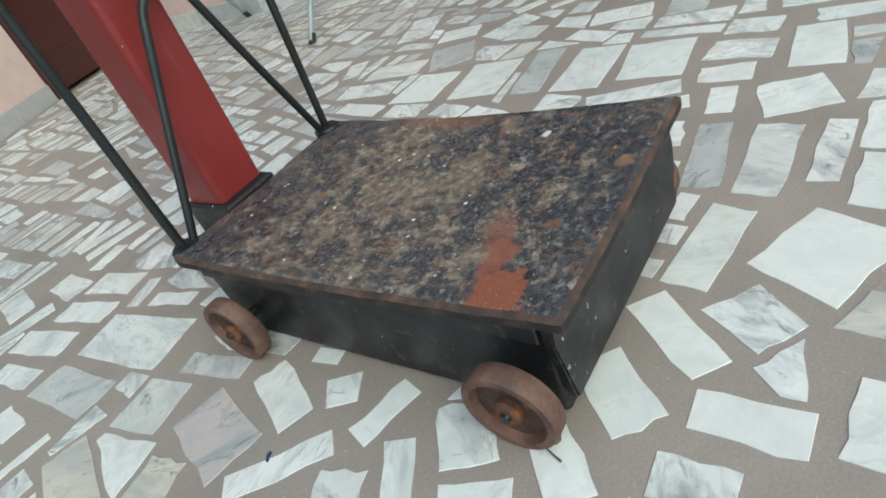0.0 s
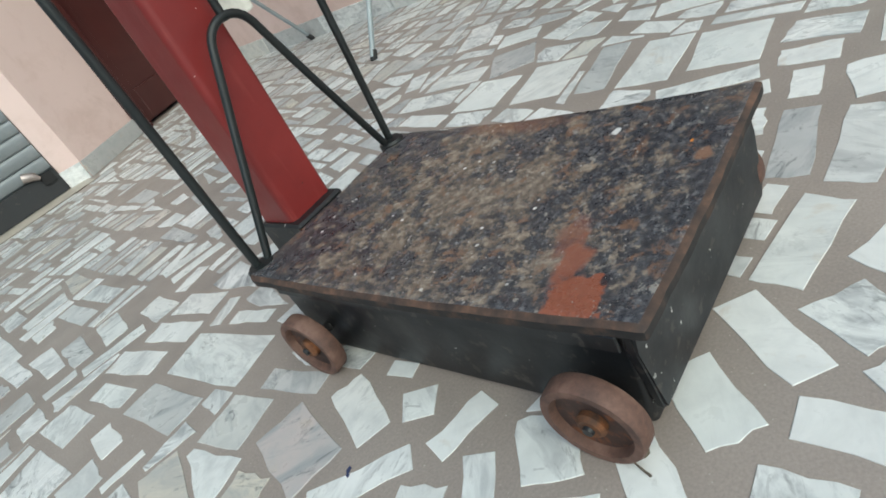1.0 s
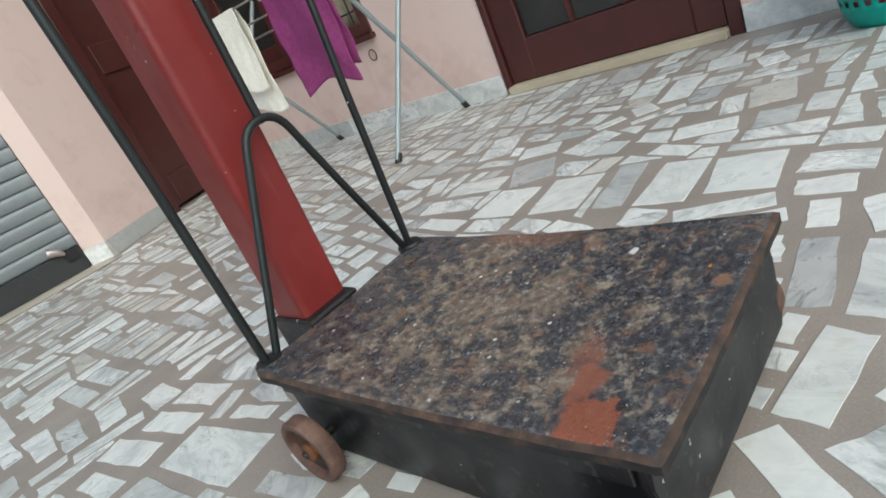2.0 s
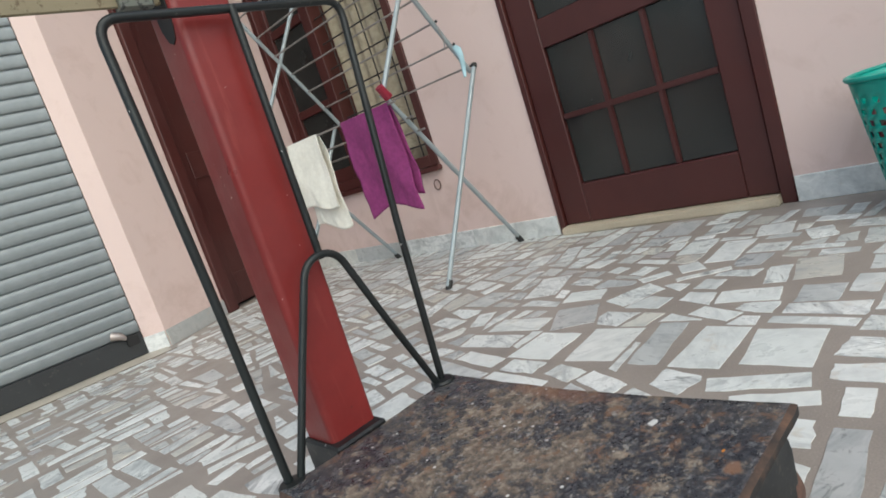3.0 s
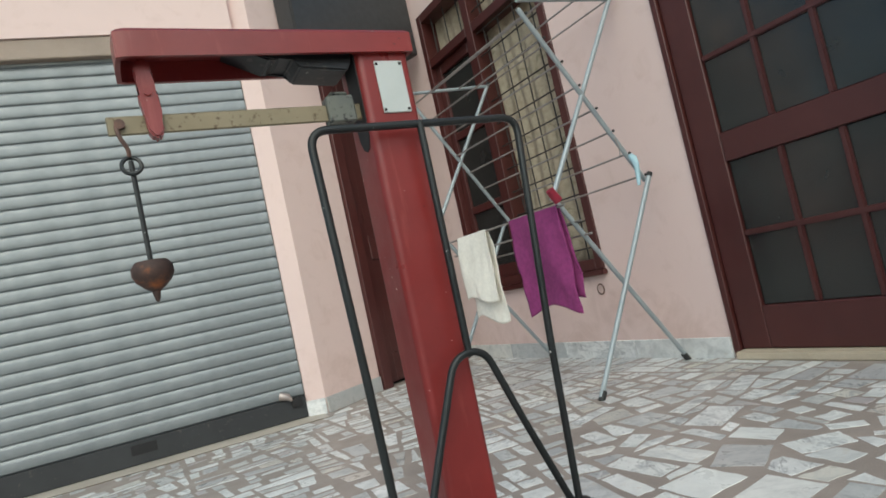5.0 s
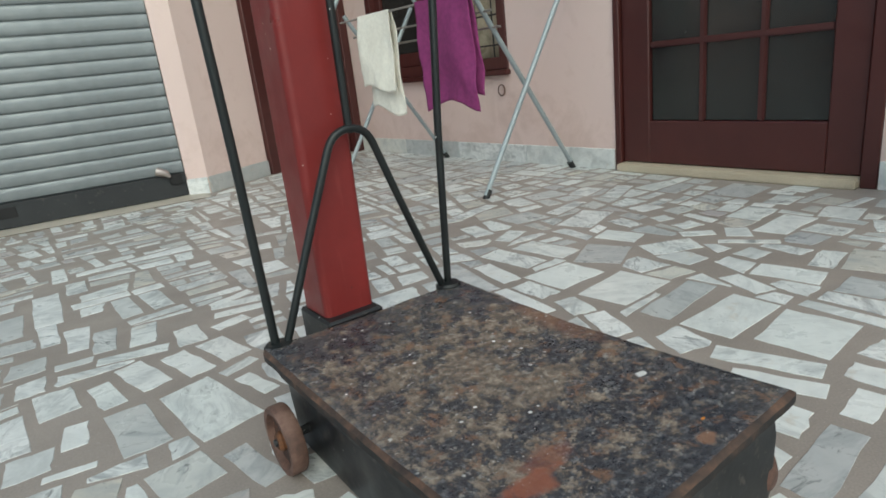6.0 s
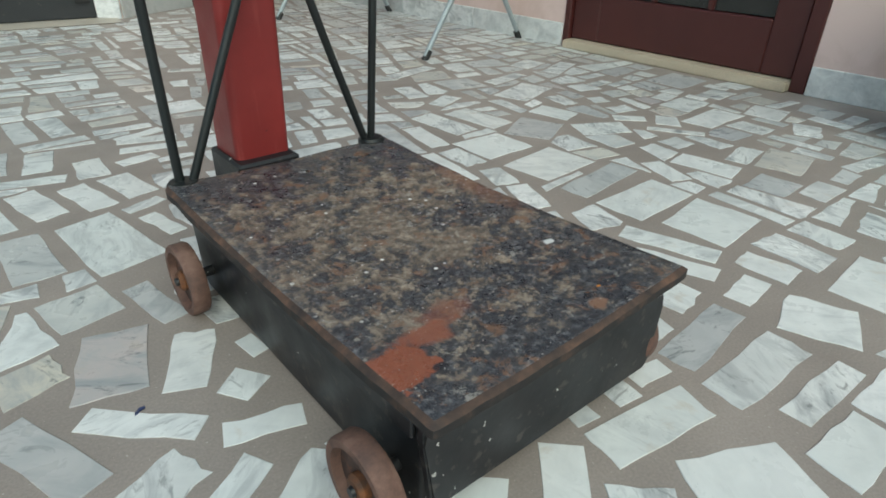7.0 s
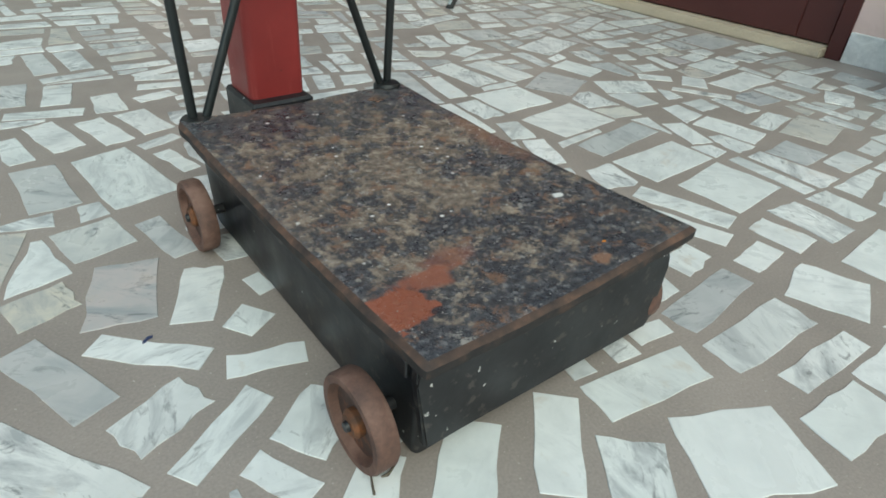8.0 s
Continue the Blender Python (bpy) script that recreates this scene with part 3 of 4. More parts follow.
def plate_mesh():
    bm = bmesh.new()
    nx, ny = 46, 72
    grid = {}
    for i in range(nx + 1):
        for j in range(ny + 1):
            x = 0.006 if i == 1 else PW - 0.006 if i == nx - 1 else PW * i / nx
            y = 0.006 if j == 1 else PL - 0.006 if j == ny - 1 else PL * j / ny
            # draw the corners in
            ex, ey = min(x, PW - x), min(y, PL - y)
            r = 0.004 if y < PL / 2 else 0.014
            if ex < r and ey < r:
                d = Vector((r - ex, r - ey))
                far_in = d.length
                if far_in > r:
                    s = r / far_in
                    nxp, nyp = r - d.x * s, r - d.y * s
                    x = nxp if x < PW / 2 else PW - nxp
                    y = nyp if y < PL / 2 else PL - nyp
            wob = 0.0012 * noise.noise((x * 40, y * 40, 0.5))
            rim = 0.0045 if i in (0, nx) or j in (0, ny) else 0.0
            grid[i, j] = bm.verts.new((x + SKEW * y / PL * (1 - x / PW) + (wob if i in (0, nx) else 0), y + (wob if j in (0, ny) else 0), plate_top(x, y) - rim))
    for i in range(nx):
        for j in range(ny):
            f = bm.faces.new((grid[i, j], grid[i + 1, j], grid[i + 1, j + 1], grid[i, j + 1]))
            f.material_index = 1 if i in (0, nx - 1) or j in (0, ny - 1) else 0
    loop = [grid[i, 0] for i in range(nx)] + [grid[nx, j] for j in range(ny)] + [grid[i, ny] for i in range(nx, 0, -1)] + [grid[0, j] for j in range(ny, 0, -1)]
    low = [bm.verts.new((v.co.x, v.co.y, v.co.z - 0.0095)) for v in loop]
    k = len(loop)
    for i in range(k):
        bm.faces.new((loop[i], low[i], low[(i + 1) % k], loop[(i + 1) % k])).material_index = 2
    bm.faces.new(low).material_index = 2
    return bm


part("platform", plate_mesh(), [M_PLATE, M_RUST_EDGE, M_EDGE_SIDE], scale, "worn blackened steel plate with rust and an orange patch", True)
# box body under the plate: a tapered apron with open underside
bm = bmesh.new()
B0, B1, C0, C1 = 0.010, 0.338, 0.026, 0.556
rings = []


def rounded_box(x0, x1, y0, y1, r, n=4):
    pts = []
    for cx, cy, a0 in ((x0 + r, y0 + r, 180), (x1 - r, y0 + r, 270), (x1 - r, y1 - r, 0), (x0 + r, y1 - r, 90)):
        for i in range(n + 1):
            a = radians(a0 + 90 * i / n)
            pts.append((cx + r * math.cos(a), cy + r * math.sin(a)))
    return pts


for inset, z in ((-0.003, 0.136), (0.0, 0.118), (0.003, 0.020), (0.005, 0.007), (0.016, 0.007), (0.016, 0.12)):
    rings.append([bm.verts.new((x, y, z)) for x, y in rounded_box(B0 + inset, B1 - inset, C0 + inset, C1 - inset, 0.007)])
nr = len(rings[0])
for a, b in zip(rings, rings[1:]):
    for j in range(nr):
        bm.faces.new((a[j], a[(j + 1) % nr], b[(j + 1) % nr], b[j]))
bm.faces.new(rings[0])
bm.faces.new(rings[-1])
part("body", bm, M_BODY, scale, "dark green-black painted iron box", True)


def end_panel():
    """The thick end plate of the box: it reaches out before the wheel, with one round shoulder and drawn-in feet."""
    pts = [(0.016, 0.030), (0.344, 0.020), (0.354, 0.034)]
    pts += [(0.332 + 0.026 * math.cos(radians(a)), 0.112 + 0.026 * math.sin(radians(a))) for a in range(-15, 91, 15)]
    pts += [(0.005, 0.138), (0.005, 0.118)]
    return outline(pts, 0.0, 0.012, Matrix.Translation((0, 0.016, 0)) @ Matrix(((1, 0, 0, 0), (0, 0, 1, 0), (0, 1, 0, 0), (0, 0, 0, 1))), 0.003)


part("end_panel", end_panel(), M_BODY, scale, "dark green-black iron end plate", True)
# angle iron under the plate's long edge
part("edge_rail", boxes((0.0015, 0.0065, 0.03, 0.55, 0.118, 0.1385), bevel=0.0015), M_BODY, scale)


def wheel(x, y, out):
    """An iron wheel with a flat tread, dished face and hub. out: the side that its face looks to."""
    R, T = 0.0510, 0.0235
    m = Matrix.Translation((x, y, R)) @ Matrix.Rotation(radians(90 * out), 4, "Y")
    tread = [(0.020, -T / 2), (R - 0.002, -T / 2), (R, -T / 2 + 0.003), (R, T / 2 - 0.003), (R - 0.002, T / 2), (R - 0.010, T / 2), (R - 0.012, T / 2 - 0.010), (0.020, T / 2 - 0.012)]
    w = part("wheel", lathe(tread, 40, m), M_WHEEL, scale, "rusty cast-iron wheel", True)
    part("web", lathe([(0.001, T / 2 - 0.016), (R - 0.013, T / 2 - 0.016), (R - 0.013, T / 2 - 0.0095), (0.016, T / 2 - 0.0095), (0.001, T / 2 - 0.0095)], 32, m), M_WHEEL_IN, w, "", True)
    part("hub", lathe([(0.001, -T / 2 + 0.001), (0.013, -T / 2 + 0.001), (0.015, T / 2 - 0.003), (0.011, T / 2 + 0.001), (0.001, T / 2 + 0.001)], 20, m), M_HUB, w, "orange-rusted hub", True)
    part("axle_end", lathe([(0.001, T / 2 + 0.0015), (0.006, T / 2 + 0.0015), (0.005, T / 2 + 0.005), (0.001, T / 2 + 0.005)], 12, m), M_BODY, w, "", True)
    return w


for y in (0.065, 0.501):
    wheel(-0.0235, y, -1)
    wheel(PW - 0.010, y, 1)
    part("axle", bar([(-0.005, y, 0.0525), (PW - 0.022, y, 0.0525)], 0.007, 12), M_BODY, scale, "", True)

# iron socket behind the plate and the red column in it
bm = boxes((0.101, 0.201, 0.5790, 0.692, 0.012, 0.159), bevel=0.004)
part("socket", bm, M_BODY, scale, "black iron socket at the column's foot")


def column_mesh():
    """A folded sheet column with rounded front edges, leaning a hair to one side."""
    bm = bmesh.new()
    rings = []
    for z, x0, x1, y0, y1 in ((0.150, 0.109, 0.196, 0.601, 0.686), (1.002, 0.114, 0.209, 0.604, 0.690)):
        ring = []
        for cx, cy, r, a0 in ((x0, y0, 0.012, 180), (x1, y0, 0.009, 270), (x1, y1, 0.006, 0), (x0, y1, 0.006, 90)):
            mx, my = (cx + r if cx == x0 else cx - r), (cy + r if cy == y0 else cy - r)
            arc = [(mx + r * math.cos(radians(a0 + 15 * i)), my + r * math.sin(radians(a0 + 15 * i))) for i in range(7)]
            # a narrow flat run before and after each corner keeps the sides flat
            first, last = Vector(arc[0]), Vector(arc[6])
            back = Vector((math.sin(radians(a0)), -math.cos(radians(a0)))) * 0.002
            fore = Vector((-math.sin(radians(a0 + 90)), math.cos(radians(a0 + 90)))) * 0.002
            ring += [tuple(first + back)] + arc + [tuple(last + fore)]
        rings.append([bm.verts.new((x, y, z)) for x, y in ring])
    n = len(rings[0])
    for j in range(n):
        bm.faces.new((rings[0][j], rings[0][(j + 1) % n], rings[1][(j + 1) % n], rings[1][j]))
    bm.faces.new(rings[0])
    bm.faces.new(rings[1])
    return bm


column = part("column", column_mesh(), M_RED, scale, "red painted sheet-steel column", True)
TO_SIDE = Matrix(((0, 0, 1, 0), (1, 0, 0, 0), (0, 1, 0, 0), (0, 0, 0, 1)))
# uncut beam slot: its inner shade is a near-black piece on the column
part("slot", outline([(0.6135, 0.860), (0.615, 0.834), (0.622, 0.816), (0.634, 0.811), (0.647, 0.817), (0.658, 0.836), (0.661, 0.860), (0.661, 0.972), (0.6135, 0.972)], 0, 0.004, Matrix.Translation((0.1117, 0, 0)) @ TO_SIDE), M_DARK, column, "flat near-black piece for the shade in the beam slot")
NY = 0.6005
np_ = part("name_plate", one(0.142, 0.193, NY, NY + 0.003, 0.866, 0.956, 0.001), M_PLATE_AL, column, "blank aluminium name plate")
for x in (0.1455, 0.1885):
    for z in (0.8715, 0.9505):
        part("rivet", lathe([(0.0005, 0.0), (0.0028, 0.0), (0.002, 0.0015), (0.0005, 0.002)], 10, Matrix.Translation((x, NY - 0.0002, z)) @ Matrix.Rotation(radians(90), 4, "X")), M_DARK, np_)

TO_FRONT = Matrix(((1, 0, 0, 0), (0, 0, 1, 0), (0, 1, 0, 0), (0, 0, 0, 1)))
# red arm: an inverted channel with a rounded nose
AX0, AX1, AY0, AY1 = -0.241, 0.215, 0.592, 0.694
HEAD = Matrix.Translation((-0.009, 0, 0.011))   # beam, hanger and weight, with the arm's nose


def arm_plan(inset):
    pts = []
    cy, ry = (AY0 + AY1) / 2, (AY1 - AY0) / 2 - inset
    for i in range(9):
        a = radians(90 + 180 * i / 8)
        square = max(abs(math.cos(a)), abs(math.sin(a))) ** -0.7
        pts.append((AX0 + 0.020 + (0.020 - inset) * math.cos(a) * square, cy + ry * max(-1, min(1, math.sin(a) * square))))
    return pts + [(AX1 - inset, AY0 + inset), (AX1 - inset, AY1 - inset)]


def arm_mesh():
    bm = bmesh.new()
    outer, inner = arm_plan(0.0), arm_plan(0.007)
    top = lambda x: 1.008 + 0.006 * math.exp(-((x + 0.06) / 0.13) ** 2)
    low = lambda x: 0.966 + 0.003 * min(1, max(0, (x + 0.24) / 0.4))
    ro = [bm.verts.new((x, y, low(x))) for x, y in outer]
    rt = [bm.verts.new((x, y, top(x) - 0.006)) for x, y in outer]
    rc = [bm.verts.new((x, y, top(x))) for x, y in arm_plan(0.006)]
    ri = [bm.verts.new((x, y, low(x))) for x, y in inner]
    rj = [bm.verts.new((x, y, top(x) - 0.010)) for x, y in inner]
    k = len(outer)
    for a, b in ((ro, rt), (rt, rc), (ri, ro), (rj, ri)):
        for i in range(k):
            bm.faces.new((a[i], a[(i + 1) % k], b[(i + 1) % k], b[i]))
    bm.faces.new(rc)
    bm.faces.new(rj)
    return bm


arm = part("arm", arm_mesh(), M_RED, scale, "red painted cast arm over the beam", True)
part("lug", one(-0.082, -0.052, 0.630, 0.655, 1.010, 1.021, 0.003), M_RED, arm)
part("arm_rib", outline([(-0.090, 0.996), (-0.025, 0.966), (-0.010, 0.972), (0.012, 0.969), (0.020, 0.952), (0.098, 0.946), (0.109, 0.962), (0.109, 0.996)], 0.614, 0.684, TO_FRONT, 0.003), M_BODY, arm, "dark greasy lever under the arm")
BY = 0.630


def moved(m, bm):
    bmesh.ops.transform(bm, matrix=m, verts=bm.verts)
    return bm


link = [(-0.206, 0.962), (-0.211, 0.945), (-0.206, 0.925), (-0.211, 0.908), (-0.207, 0.885), (-0.206, 0.858), (-0.199, 0.846), (-0.190, 0.846), (-0.184, 0.856), (-0.186, 0.885), (-0.183, 0.908), (-0.189, 0.925), (-0.186, 0.945), (-0.190, 0.962)]
hanger = part("hanger", outline(link[::-1], BY - 0.014, BY + 0.010, HEAD @ TO_FRONT, 0.003), M_RED, scale, "red painted hanger link", True)
part("pin", moved(HEAD, bar([(-0.197, BY - 0.018, 0.912), (-0.197, BY + 0.013, 0.912)], 0.0055, 10)), M_RED, hanger, "", True)
beam = part("beam", moved(HEAD, one(-0.256, 0.137, BY - 0.003, BY + 0.003, 0.856, 0.883, 0.0015, 1)), M_BRASS, scale, "tarnished brass weighing beam")
part("pin", moved(HEAD, bar([(-0.240, BY - 0.010, 0.870), (-0.240, BY + 0.010, 0.870)], 0.007, 12)), M_WHEEL, beam, "rusty pin")
part("poise", moved(HEAD, boxes((0.062, 0.109, BY - 0.014, BY + 0.014, 0.850, 0.896), (0.070, 0.101, BY - 0.010, BY + 0.010, 0.896, 0.903), bevel=0.003)), M_POISE, beam, "grey-green sliding poise")
# hanging weight
hang = part("weight_hanger", moved(HEAD, bar(rounded([(-0.245, BY - 0.006, 0.868), (-0.243, BY - 0.012, 0.850), (-0.235, BY - 0.008, 0.834), (-0.235, BY - 0.004, 0.824)], 0.006), 0.003, 8)), M_WHEEL, scale, "thin iron hook, ring and stem", True)
part("ring", moved(HEAD, bar([(-0.2345 + 0.0125 * math.cos(a), BY - 0.004 + 0.004 * math.sin(a), 0.811 + 0.0125 * math.sin(a)) for a in [2 * math.pi * i / 20 for i in range(20)]], 0.003, 8, True)), M_ROD, hang, "", True)
part("stem", moved(HEAD, bar([(-0.2345, BY - 0.004, 0.818), (-0.2335, BY - 0.004, 0.668)], 0.0035, 8)), M_ROD, hang, "", True)
part("counterweight", lathe([(0.001, 0.667), (0.008, 0.668), (0.012, 0.674), (0.021, 0.675), (0.0268, 0.667), (0.0272, 0.657), (0.0225, 0.647), (0.013, 0.638), (0.0055, 0.633), (0.0035, 0.622), (0.001, 0.618)], 24, HEAD @ Matrix.Translation((-0.2335, BY - 0.004, 0))), M_WHEEL_IN, hang, "rusty heart-shaped counterweight", True)

# bent rod guard at the head of the platform
GY = 0.580
ZB = 0.150
guard = part("guard_frame", bar(rounded([(0.014, GY, ZB), (0.010, GY, 0.45), (0.000, GY, 0.838), (0.386, GY, 0.836), (0.352, GY, 0.43), (0.336, GY, ZB)], 0.032, 8), 0.0066, 12), M_ROD, scale, "black painted bent iron rod guard", True)
part("guard_stay", bar([(0.190, GY - 0.002, 0.840), (0.187, GY - 0.002, 0.445)], 0.0062, 12), M_ROD, guard, "", True)
part("guard_brace", bar(rounded([(0.028, GY - 0.004, ZB), (0.098, GY - 0.004, 0.315), (0.158, GY - 0.004, 0.452), (0.214, GY - 0.004, 0.452), (0.262, GY - 0.004, 0.315), (0.324, GY - 0.004, ZB)], 0.03, 6), 0.0062, 12), M_ROD, guard, "", True)
for x in (0.017, 0.334):
    part("corner_lug", lathe([(0.001, 0.139), (0.021, 0.139), (0.0225, 0.142), (0.0225, 0.156), (0.019, 0.160), (0.001, 0.161)], 24, Matrix.Translation((x, GY - 0.004, 0))), M_ROD, guard, "", True)

# ---- clothes rack ----
rack = thing("clothes_rack", WALL_E @ pose(0, 0, 0), "folding tubular steel clothes rack before the window", "clothes rack")
NEAR, FAR = 0.168, 1.193
SPLAY = 0.044                 # the inner frame is this much narrower at each end than the middle line, the outer one wider


def end_frame(y, out):
    """One end: two crossed legs, the slanting rail, the strut and the top link. out: the side that looks away from the rack."""
    yo, yi = y + SPLAY * out, y - SPLAY * out
    rows = (("leg", (-0.660, yo, 0.012), (-0.106, yo, 0.838), M_STEEL, 0.0105), ("leg", (-0.036, yi, 0.012), (-0.585, yi, 0.800), M_STEEL, 0.0105),
            ("strut", (-0.640, y, 0.800), (-0.034, y, 1.680), M_STEEL, 0.0105), ("rail", (-0.088, y, 0.822), (-0.590, y, 1.604), M_STEEL, 0.0105),
            ("top_link", (-0.585, y, 1.640), (-0.036, y, 1.672), M_STEEL, 0.009))
    side = [part(nm, bar([a, b], r, 12), col, rack, "", True) for nm, a, b, col, r in rows]
    part("foot_cap", bar([(-0.663, yo, 0.0), (-0.641, yo, 0.032)], 0.0135, 12), M_RUBBER, side[0], "black rubber foot", True)
    part("foot_cap", bar([(-0.034, yi, 0.0), (-0.056, yi, 0.032)], 0.0135, 12), M_RUBBER, side[1], "black rubber foot", True)
    part("end_cap", bar([(-0.110, yo, 0.832), (-0.100, yo, 0.848)], 0.0125, 10), M_RUBBER, side[0], "", True)
    part("end_cap", bar([(-0.038, y, 1.674), (-0.026, y, 1.692)], 0.0125, 10), M_RUBBER, side[2], "", True)


for y, out in ((NEAR, -1), (FAR, 1)):
    end_frame(y, out)
part("red_cap", bar([(-0.655, NEAR - 0.016, 0.838), (-0.622, NEAR - 0.016, 0.790)], [0.017, 0.019], 12), M_REDCAP, rack, "red plastic joint cap", True)
for i in range(8):
    t = 0.03 + i * 0.133
    x, z = -0.088 - 0.502 * t, 0.822 + 0.782 * t
    rod = part("rod", bar([(x, NEAR - 0.006, z), (x, FAR + 0.006, z)], 0.0045, 8), M_RACKROD, rack, "", True)
    part("rod_end", bar([(x, NEAR - 0.026, z), (x, NEAR - 0.020, z)], 0.006, 8), M_RUBBER, rod, "dark plug at the rod end", True)
for x in (-0.43, -0.25, -0.045):
    z = 1.640 + (x + 0.585) * 0.058
    part("rod", bar([(x, NEAR, z), (x, FAR, z)], 0.0045, 8), M_RACKROD, rack, "", True)
ROD_X, ROD_Z = -0.592, 0.772
part("rod", bar([(ROD_X, NEAR - 0.012, ROD_Z), (ROD_X, FAR - 0.012, ROD_Z)], 0.0045, 8), M_RACKROD, rack, "", True)
for t in (0.125, 0.20):
    x, z = -0.585 + 0.540 * t, 0.80 * (1 - t)
    part("rod", bar([(x, NEAR - 0.006, z), (x, FAR + 0.006, z)], 0.0045, 8), M_RACKROD, rack, "", True)


def hung(name, material, y0, y1, drop_front, drop_back, seed, skew, label, folds=2.0, depth=0.010):
    """A cloth folded over a rack rod, hanging on both sides with soft folds."""
    bm = bmesh.new()
    nu, nv = 36, 72
    rows = []
    for j in range(nv + 1):
        v = j / nv
        total = drop_front + drop_back
        s = v * total
        row = []
        for i in range(nu + 1):
            u = i / nu
            if s < drop_front:
                hang_d, sidex = drop_front - s, -1
            else:
                hang_d, sidex = s - drop_front, 1
            w = min(1.0, hang_d / 0.10)
            off = sidex * (0.008 + 0.010 * w) + depth * w * math.sin(2 * math.pi * folds * u + seed + 2.2 * hang_d) + 0.012 * w * noise.noise((u * 3, s * 7, seed)) + 0.005 * w * noise.noise((u * 9 + s * 6, s * 15, seed + 9))
            y = y0 + (y1 - y0) * u + skew * hang_d + 0.012 * w * noise.noise((s * 5, u * 2, seed + 4))
            z = ROD_Z + 0.0075 - hang_d * (1 + 0.06 * math.sin(5 * u + seed)) if hang_d > 0.006 else ROD_Z + 0.0085
            row.append(bm.verts.new((ROD_X + off, y, z)))
        rows.append(row)
    for j in range(nv):
        for i in range(nu):
            bm.faces.new((rows[j][i], rows[j][i + 1], rows[j + 1][i + 1], rows[j + 1][i]))
    ob = part(name, bm, material, None, "", True)
    ob.matrix_world = WALL_E
    m = ob.modifiers.new("thick", "SOLIDIFY")
    m.thickness = 0.0025
    return tagged(ob, label, "cloth")


hung("white_cloth", M_WHITE_CLOTH, 0.735, 1.00, 0.335, 0.440, 0.7, 0.015, "white cotton cloth hanging over the rack rod", 0.8, 0.010)
hung("magenta_cloth", M_MAGENTA, 0.20, 0.535, 0.425, 0.37, 2.1, -0.070, "magenta cotton garment hanging over the rack rod", 1.1, 0.010)
tie = part("cloth_tie", bar([(-0.162, NEAR - 0.010, 0.945), (-0.146, NEAR - 0.014, 0.925), (-0.138, NEAR - 0.016, 0.895), (-0.142, NEAR - 0.016, 0.855), (-0.150, NEAR - 0.015, 0.805)], [0.010, 0.018, 0.013, 0.011, 0.007], 10), M_BLUE, None, "", True)
tie.matrix_world = WALL_E
tagged(tie, "pale blue rag tied round the rack rail", "rag")

twine = part("string", bar([(-0.224, NEAR - 0.012, 1.024), (-0.220, NEAR - 0.015, 0.995), (-0.216, NEAR - 0.014, 0.965), (-0.222, NEAR - 0.013, 0.940)], 0.0028, 6), M_RACKROD, None, "", True)
twine.matrix_world = WALL_E
tagged(twine, "short grey string hanging from the rack rail", "string")

# ---- litter on the floor ----
def litter(name, points, radii, material, label, kind_word):
    ob = part(name, bar(points, radii, 6), material, None, "", True)
    ob.matrix_world = pose(0, 0, 0, 0, 0, TURN_SCALE)
    return tagged(ob, label, kind_word, "litter by the wheel")


litter("twig", [(-0.029, 0.039, 0.0028), (-0.034, 0.028, 0.0030), (-0.037, 0.020, 0.0028)], [0.0009, 0.0012, 0.0015], M_TWIG, "thin dry twig lying beside the front wheel", "twig")
litter("twig", [(-0.004, 0.036, 0.0030), (-0.010, 0.033, 0.0031), (-0.016, 0.030, 0.0034), (-0.022, 0.032, 0.0030)], [0.0012, 0.0014, 0.0018, 0.0010], M_TWIG, "crooked dry twig lying against the front wheel", "twig")
blot = part("ink_blot", outline([(-0.1510, 0.3375), (-0.1465, 0.3385), (-0.1455, 0.3415), (-0.1385, 0.3430), (-0.1375, 0.3465), (-0.1435, 0.3470), (-0.1475, 0.3430), (-0.1500, 0.3415)], 0.0010, 0.0021), M_INK, None)
blot.matrix_world = pose(0, 0, 0, 0, 0, TURN_SCALE)
tagged(blot, "small blue ink blot on a marble piece", "stain")

# ---- teal laundry basket ----
basket = thing("laundry_basket", pose(1.70, 0.235, 0), "teal plastic basket with rows of holes on the floor", "basket")


def basket_mesh():
    bm = bmesh.new()
    n, rows = 48, 24
    rad = lambda z: 0.105 + 0.055 * z / 0.38 - 0.02 * math.exp(-z / 0.02)
    rings = [[bm.verts.new((rad(0.38 * k / rows) * math.cos(2 * math.pi * j / n), rad(0.38 * k / rows) * math.sin(2 * math.pi * j / n), 0.38 * k / rows)) for j in range(n)] for k in range(rows + 1)]
    for k in range(rows):
        for j in range(n):
            if 4 <= k < 21 and k % 2 == 0 and (j + (k // 2 % 2)) % 2 == 0:
                continue
            bm.faces.new((rings[k][j], rings[k][(j + 1) % n], rings[k + 1][(j + 1) % n], rings[k + 1][j]))
    bm.faces.new(rings[0])
    return bm


shell = part("shell", basket_mesh(), M_TEAL, basket, "", True)
s = shell.modifiers.new("thick", "SOLIDIFY")
s.thickness = 0.003
part("rim", bar([(0.162 * math.cos(a), 0.162 * math.sin(a), 0.382) for a in [2 * math.pi * i / 40 for i in range(40)]], 0.007, 8, True), M_TEAL, basket, "", True)


